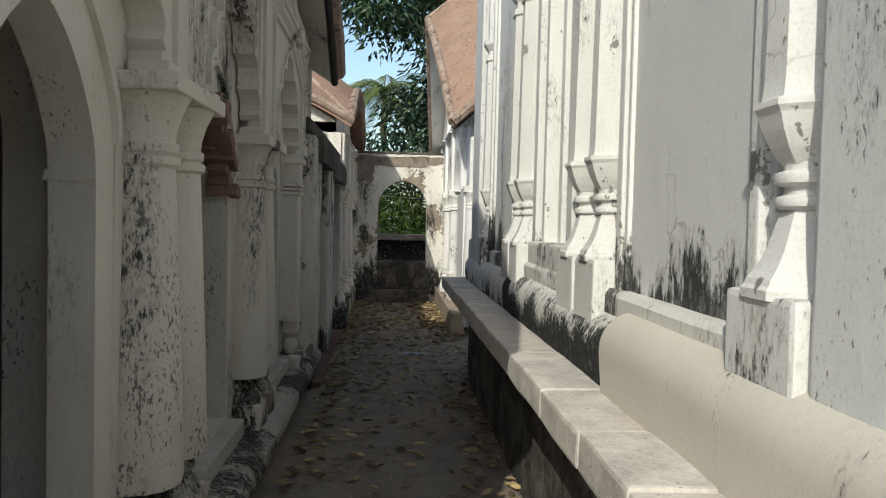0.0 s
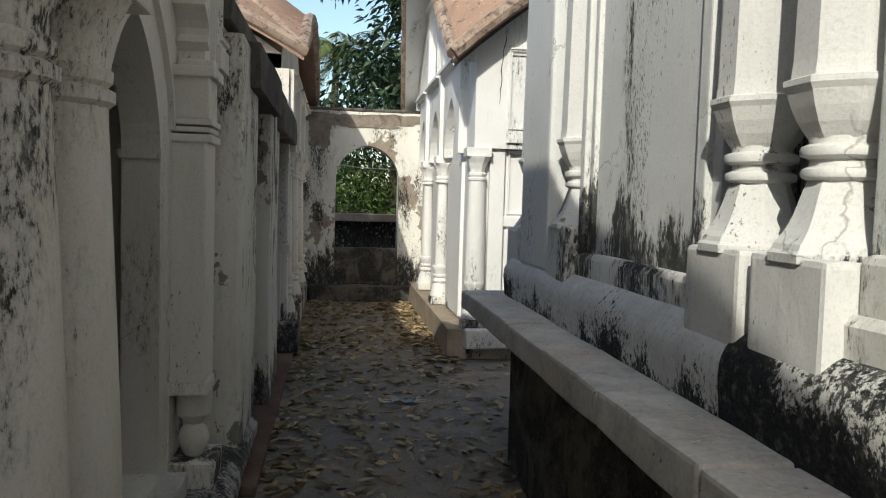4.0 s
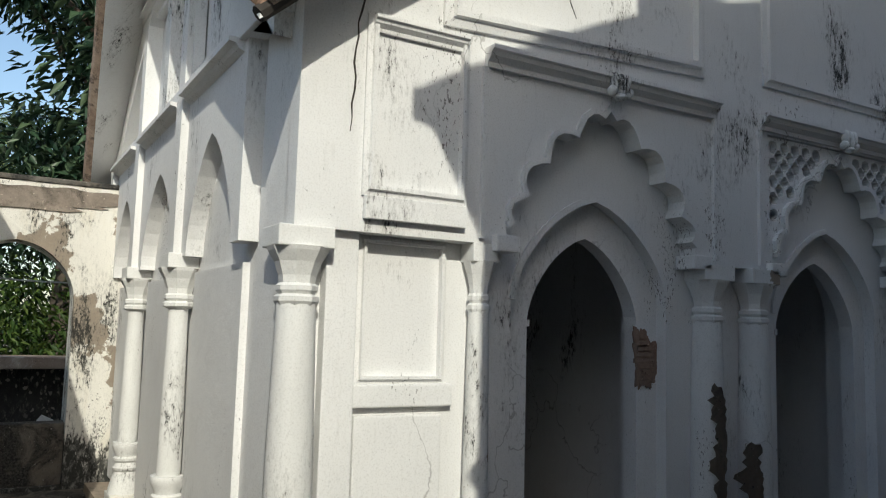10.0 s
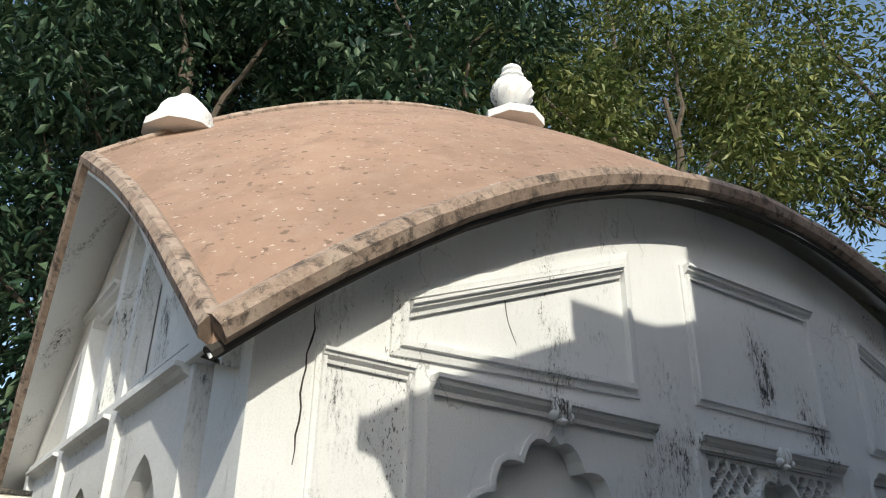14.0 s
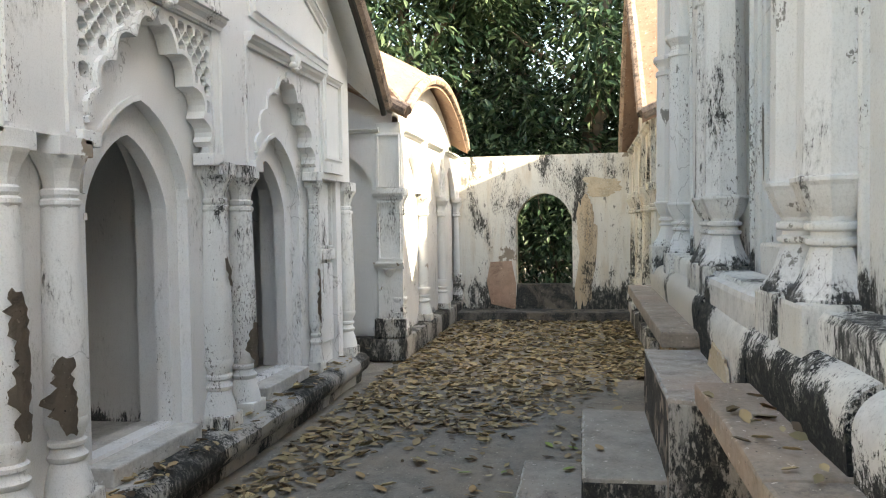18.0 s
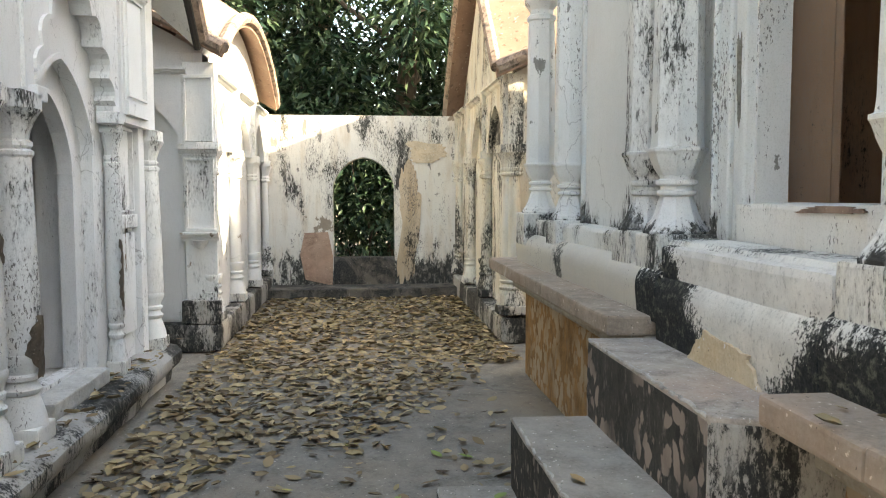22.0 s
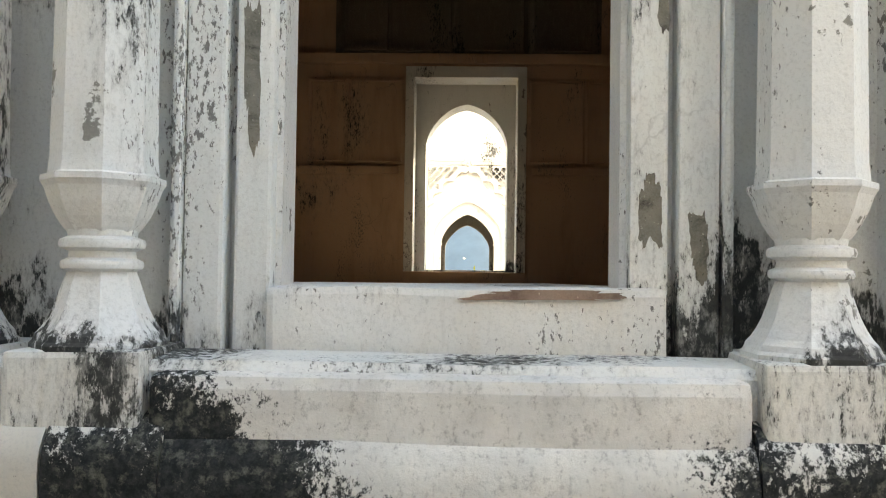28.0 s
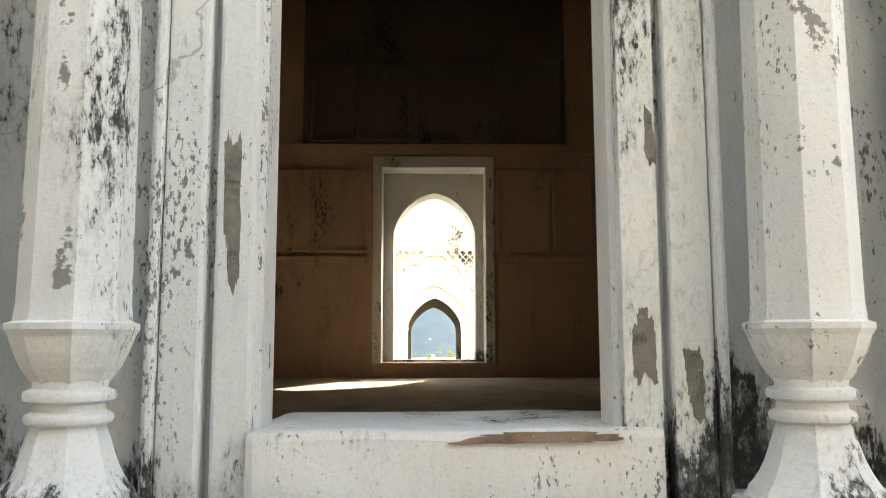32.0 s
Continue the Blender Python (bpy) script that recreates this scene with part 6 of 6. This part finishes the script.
def litter(n, x0, x1, y0, y1, keep):
    """Leaf places on the floor, thinned by keep(x, y)."""
    x, y = rng.uniform(x0, x1, n), rng.uniform(y0, y1, n)
    k = rng.uniform(0, 1, n) < keep(x, y)
    return np.stack([x[k], y[k], rng.uniform(0.004, 0.022, k.sum())], axis=1)


def patchy(x, y, f=1.7):
    return 0.5 + 0.5 * np.sin(x * f + 1.3 * np.sin(y * f * 0.8)) * np.cos(y * f * 1.1 + 0.9 * np.sin(x * f * 1.3))


def step_up(v, a, b):
    t = np.clip((v - a) / (b - a), 0, 1)
    return t * t * (3 - 2 * t)


def fallen(name, label, c, size, tilt=0.22):
    n = len(c)
    a = rng.uniform(0, 2 * np.pi, n)
    d = np.stack([np.cos(a), np.sin(a), rng.normal(0, tilt * 0.6, n)], axis=1)
    u = rng.normal(0, tilt, (n, 3)) + np.array([0, 0, 1])
    ln = size * rng.uniform(0.55, 1.25, n)
    ob = new(name, broad_leaves(name, c, d, u, ln, ln * rng.uniform(0.34, 0.52, n), M_DRY, 0.3))
    return tagged(ob, label, "leaves", kind="stuff")


def court_keep(x, y):
    edge = 5.3 + 1.1 * np.clip((10.3 - y), -0.8, 1.4) + 0.25 * np.sin(y * 5)
    return np.clip(0.075 + 1.0 * step_up(x, edge, edge + 1.0) + 0.75 * step_up(y, 10.55, 10.95) * step_up(x, 1.2, 2.2), 0, 1) * (0.72 + 0.28 * patchy(x, y, 3.1))


def lane_keep(x, y):
    edge = np.maximum(step_up(-x, 0.18, 0.5), step_up(x, 0.42, 0.62) * (y < 8.2) + step_up(x, 0.5, 0.85) * (y > 11.1))
    return np.clip((0.07 + 0.12 * step_up(y, 6.5, 9.0) + 0.22 * step_up(y, 9.5, 12.5) * patchy(x, y) + 0.5 * edge * (0.35 + 0.65 * patchy(x, y, 2.3)) + 0.55 * step_up(y, 11.6, 12.0) * step_up(x, 0.35, 0.6)) * (0.5 + 0.5 * step_up(y, 4.0, 6.0)), 0, 1)


fallen("leaf_litter", "thick carpet of dry tan leaves on the court floor", litter(11000, 1.0, 12.3, 8.95, 11.14, court_keep), 0.09)
fallen("leaf_litter", "dry tan leaves along the foot of the corner room", litter(1600, 7.9, 12.2, 8.55, 8.97, lambda x, y: 0.8 + 0 * x), 0.09)
fallen("leaf_litter", "scattered dry brown leaves along the lane", litter(15000, -0.50, 0.95, 2.0, 14.9, lane_keep), 0.08)
fallen("leaf_litter", "dry leaves caught on the plinth of the hall", np.concatenate([litter(260, 1.0, 7.7, 11.16, 11.36, lambda x, y: 0.5 + 0.5 * patchy(x, y, 4)) + np.array([0, 0, 0.27]), litter(70, 0.6, 3.5, 8.65, 8.85, lambda x, y: 0.4 + 0 * x) + np.array([0, 0, 0.872])]), 0.075)


def single_leaf(x, y, z, turn, length, tone, tilt=0.15, wide=0.44):
    mat = FRESH[tone]
    me = broad_leaves("leaf", np.array([[0.0, 0, 0.010]]), np.array([[math.cos(turn), math.sin(turn), tilt * 0.5]]), np.array([[tilt, tilt * 0.6, 1.0]]), np.array([length]), np.array([length * wide]), mat, 0.25)
    ob = new("leaf", me)
    ob.location = (x, y, z)
    words = {"green": "fresh green leaf fallen on the cement", "yellow": "yellowed leaf fallen on the cement", "tan": "dry tan leaf fallen on the cement", "brown": "curled brown leaf fallen on the cement"}
    return tagged(ob, words[tone], "leaf", group="single fallen leaves")


FRESH = {"green": plain("green_leaf", (0.22, 0.30, 0.08), 0.6, 0.2, 40.0), "yellow": plain("yellow_leaf", (0.50, 0.42, 0.12), 0.65, 0.2, 40.0), "tan": plain("tan_leaf", (0.42, 0.28, 0.14), 0.8, 0.3, 40.0), "brown": plain("brown_leaf", (0.20, 0.14, 0.09), 0.8, 0.3, 40.0)}
for x, y, z, turn, length, tone in ((4.61, 9.31, 0.19, 2.6, 0.105, "green"), (4.02, 9.17, 0.47, 0.4, 0.075, "tan"), (4.12, 9.72, 0, 2.9, 0.11, "green"), (4.06, 9.68, 0, 1.2, 0.13, "brown"), (4.32, 9.66, 0, 0.6, 0.12, "tan"), (4.36, 9.64, 0, 1.9, 0.09, "yellow"),
                                  (4.61, 9.66, 0, 0.2, 0.11, "green"), (4.58, 9.62, 0, 2.2, 0.12, "brown"), (4.38, 9.96, 0, 1.5, 0.12, "tan"), (4.36, 10.02, 0, 0.3, 0.09, "tan"), (4.32, 9.84, 0, 0.7, 0.09, "yellow"), (5.15, 9.43, 0, 2.4, 0.11, "green"), (5.11, 9.69, 0, 2.8, 0.08, "green"),
                                  (3.93, 9.66, 0, 2.2, 0.08, "yellow"), (4.80, 9.83, 0, 0.1, 0.10, "tan"), (4.77, 9.80, 0, 1.4, 0.07, "tan"), (5.7, 9.46, 0, 0.5, 0.10, "green"), (4.74, 10.33, 0, 0.9, 0.12, "tan"), (4.22, 10.23, 0, 1.0, 0.13, "tan"), (5.07, 9.91, 0, 2.0, 0.09, "green"),
                                  (4.78, 10.07, 0, 2.5, 0.10, "brown"), (5.09, 10.11, 0, 1.1, 0.10, "tan"), (5.54, 8.96, 0, 0.4, 0.11, "green"), (5.26, 10.21, 0, 1.7, 0.10, "yellow"), (5.65, 9.31, 0, 1.0, 0.09, "green"), (3.30, 9.62, 0, 0.8, 0.10, "tan"), (3.42, 9.45, 0, 2.1, 0.09, "yellow"), (3.2, 9.3, 0, 1.3, 0.1, "brown"),
                                  (2.9, 9.9, 0, 0.2, 0.10, "tan"), (3.7, 10.3, 0, 2.7, 0.10, "tan"), (2.4, 9.5, 0, 1.6, 0.10, "green"), (1.9, 10.1, 0, 0.9, 0.1, "brown"), (5.9, 9.9, 0, 2.2, 0.1, "yellow"), (4.95, 10.5, 0, 0.7, 0.11, "tan"), (4.55, 10.15, 0, 1.9, 0.08, "brown")):
    single_leaf(x, y, z, turn, length, tone)

# a dropped face mask in the lane
mask = thing("face_mask", "pale blue cloth face mask dropped on the lane", "mask", at=(0.32, 9.85, 0))
bm = bmesh.new()
vs = [[bm.verts.new((0.23 + 0.18 * i / 8, 9.80 + 0.09 * j / 4 + 0.02 * math.sin(i), 0.008 + 0.012 * abs(math.sin(i * 0.9 + j)))) for j in range(5)] for i in range(9)]
for i in range(8):
    for j in range(4):
        bm.faces.new((vs[i][j], vs[i + 1][j], vs[i + 1][j + 1], vs[i][j + 1]))
bmesh.ops.solidify(bm, geom=bm.faces[:], thickness=0.003)
part("cloth", bm, M_MASK, mask, smooth=True)
for x, s in ((0.23, -1), (0.41, 1)):
    pts = [(x + s * 0.06 * math.sin(math.pi * i / 8), 9.81 + 0.07 * i / 8, 0.012) for i in range(9)]
    part("ear_loop", tube(bmesh.new(), pts, 0.002, 5), M_PAPER, mask)


# ---------------------------------------------------------------- flaked patches, bare bricks and cracks
def flaked(fr, u, v, ru, rv, w, mat, owner, seed, label="bare patch where plaster has flaked away", t=0.005, jag=0.06):
    rnd = random.Random(seed)
    n = 72
    ph = [rnd.uniform(0, 6.28) for _ in range(6)]
    pts = []
    for i in range(n):
        a = 2 * math.pi * i / n
        k = 1 + 0.16 * math.sin(2 * a + ph[0]) + 0.14 * math.sin(3 * a + ph[1]) + 0.08 * math.sin(5 * a + ph[2]) + 0.05 * math.sin(9 * a + ph[3]) + 0.035 * math.sin(14 * a + ph[4]) + 0.02 * math.sin(23 * a + ph[5]) + rnd.uniform(-jag, jag)
        ca, sa = math.cos(a), math.sin(a)
        pts.append((u + ru * k * math.copysign(abs(ca) ** 0.6, ca), v + rv * k * math.copysign(abs(sa) ** 0.6, sa)))
    return part("flaked_patch", prism(bmesh.new(), fr, pts, [], w - 0.004, w + t), mat, owner, label)


def crack(fr, u, v0, v1, w, owner, seed, lean=0.0, wide=0.005):
    rnd = random.Random(seed)
    n = max(6, int(abs(v1 - v0) / 0.05))
    left, right = [], []
    x = u
    for i in range(n + 1):
        f = i / n
        x += rnd.uniform(-0.012, 0.012) + lean * (v1 - v0) / n
        k = wide * (0.25 + math.sin(math.pi * f)) * rnd.uniform(0.5, 1.2)
        left.append((x - k / 2, v0 + (v1 - v0) * f))
        right.append((x + k / 2, v0 + (v1 - v0) * f))
    part("crack", prism(bmesh.new(), fr, left + right[::-1], [], w - 0.004, w + 0.0025), M_CRACK, owner)


F_NL = Frame3((0, 15.24, 0), (1, 0, 0), (0, -1, 0))
flaked(F_TN, 4.09, 0.825, 0.195, 0.075, 0.342, M_OCHRE, temple, 3, "ochre patch of bare render", 0.008, 0.012)
M_FLAKE = concrete("bare_grey_render", (0.22, 0.21, 0.18), (0.06, 0.055, 0.045), 0.6, 17.0, (0.24, 0.21, 0.16), 3.0)
for u, v, ru, rv, w, sd in ((3.705, 1.51, 0.022, 0.085, 0.05, 51), (3.60, 1.44, 0.020, 0.07, 0.062, 52), (4.612, 1.83, 0.020, 0.15, 0.05, 54), (3.68, 1.98, 0.012, 0.06, 0.05, 56)):
    flaked(F_TN, u, v, ru, rv, w, M_FLAKE, temple, sd, "grey patch where plaster has flaked away", 0.0015)
flaked(F_TN, 3.94, 1.320, 0.16, 0.011, 0.079, M_JAMB, temple, 61, "broken brown edge of the door sill", 0.004)
F_E = Frame3((12.57, 0, 0), (0, 1, 0), (-1, 0, 0))
M_RUST = plaster("rust_stained_render", (0.58, 0.47, 0.34), 0.35, 0.6, 0.8, (0.40, 0.27, 0.15), seed=21.0)
flaked(F_E, 9.20, 0.98, 0.15, 0.72, 0.012, M_RUST, ewall, 5, "rust-brown stained render beside the arch")
flaked(F_NL, 0.15, 2.38, 0.66, 0.10, 0.010, M_WALLTOP, nwall, 8, "bare brown wall head where plaster has gone")
flaked(F_NL, -0.42, 2.2, 0.13, 0.22, 0.009, M_WALLTOP, nwall, 9, "bare brown wall head where plaster has gone")
flaked(F_E, 8.95, 1.95, 0.28, 0.12, 0.012, M_OCHRE, ewall, 6)
def column_peel(x, z0, z1, width, r, owner, seed, mat):
    """A ragged strip of bare dark render round the front of a column."""
    rnd = random.Random(seed)
    bm = bmesh.new()
    rows_ = []
    n = max(6, int((z1 - z0) / 0.022))
    drift = 0.0
    for i in range(n + 1):
        f = i / n
        drift += rnd.uniform(-0.22, 0.22)
        half = width * (0.35 + 0.75 * math.sin(math.pi * (0.12 + 0.8 * (1 - f)))) * rnd.uniform(0.4, 1.3)
        row = []
        for k in range(5):
            a = -math.pi / 2 + drift * 0.6 + half * (k / 2 - 1)
            row.append(bm.verts.new((x + (r + 0.004) * math.cos(a), 11.35 + (r + 0.004) * math.sin(a), z0 + (z1 - z0) * f + (rnd.uniform(-0.02, 0.02) if k in (1, 3) else 0))))
        rows_.append(row)
    for p, q_ in zip(rows_, rows_[1:]):
        for k in range(4):
            bm.faces.new((p[k], p[k + 1], q_[k + 1], q_[k]))
    bmesh.ops.solidify(bm, geom=bm.faces[:], thickness=0.003)
    part("flaked_patch", bm, mat, owner, "dark bare patch where plaster has flaked away")


for x, z0, z1, wd, sd in ((3.20, 0.66, 1.22, 0.55, 11), (3.47, 0.62, 0.93, 0.75, 12), (5.295, 0.56, 0.84, 0.7, 13), (6.64, 0.66, 1.10, 0.4, 14), (4.945, 1.10, 1.26, 0.22, 16), (6.70, 0.9, 1.3, 0.2, 17)):
    column_peel(x, z0, z1, wd, 0.056 if x > 6 else 0.092, north, sd, M_RENDER)
F_RING = Frame3((0, 11.47, 0), (1, 0, 0), (0, -1, 0))
flaked(F_RING, 2.885, 1.34, 0.065, 0.15, 0.004, M_JAMB, north, 41, "bare crumbling brick in the door jamb", 0.006)
rnd = random.Random(8)
for k in range(9):
    z, x = 1.225 + 0.028 * k, 2.885 + rnd.uniform(-0.02, 0.02)
    h = 0.045 * math.sin(math.pi * (k + 1) / 10) + rnd.uniform(0.004, 0.012)
    bm = fbox(bmesh.new(), F_RING, x - h, x + h, z - 0.011, z + 0.011, 0.0, 0.012 + rnd.uniform(0, 0.012), 0.003)
    part("brick", rough_up(bm, 0.004, 40), M_JAMB, north)
crack(F_N, -3.05, 2.2, 2.85, 0.0, north, 21, 0.05, 0.009)
crack(F_N, -1.95, 2.9, 3.2, 0.0, north, 22, -0.3)
crack(F_TW, 5.32, 1.4, 2.9, 0.032, temple, 23, 0.05, 0.008)
crack(F_TW, 5.48, 1.3, 3.1, 0.032, temple, 24, -0.04, 0.008)
crack(F_TW, 7.15, 1.3, 2.4, 0.0, temple, 25, 0.05, 0.006)
crack(F_NW, 0.3, 0.5, 1.6, -0.02, north, 27, 0.03, 0.006)
# broken arch of the lane hall: bricks laid bare round the head of the doorway
rnd = random.Random(5)
for k, (a0, w_in) in enumerate([(a, w) for w in (-0.165, -0.115) for a in range(10)]):
    t = math.pi * (1 - (a0 + 0.5) / 20)
    x, y = math.cos(t), math.sin(t)
    uu, vv = 0.37 * x, 1.50 + 0.42 * (y * 0.65 + 0.35 * (1 - abs(x) ** 1.25))
    bf = Frame3(F_W(uu, vv, w_in + rnd.uniform(-0.03, 0.02)), F_W.u, F_W.n)
    bm = fbox(bmesh.new(), bf, -0.05 - rnd.uniform(0, 0.02), 0.04 + rnd.uniform(0, 0.02), -0.029, 0.029, -0.045, 0.045, 0.006)
    rot = Matrix.Rotation(0.0, 4, "X") @ Matrix.Rotation(-(math.pi - t) * 0.9 + rnd.uniform(-0.16, 0.16), 4, F_W.n)
    bmesh.ops.transform(bm, matrix=Matrix.Translation(bf.o) @ rot @ Matrix.Translation(-bf.o), verts=bm.verts[:])
    part("brick", rough_up(bm, 0.007, 24), M_BRICK, west)
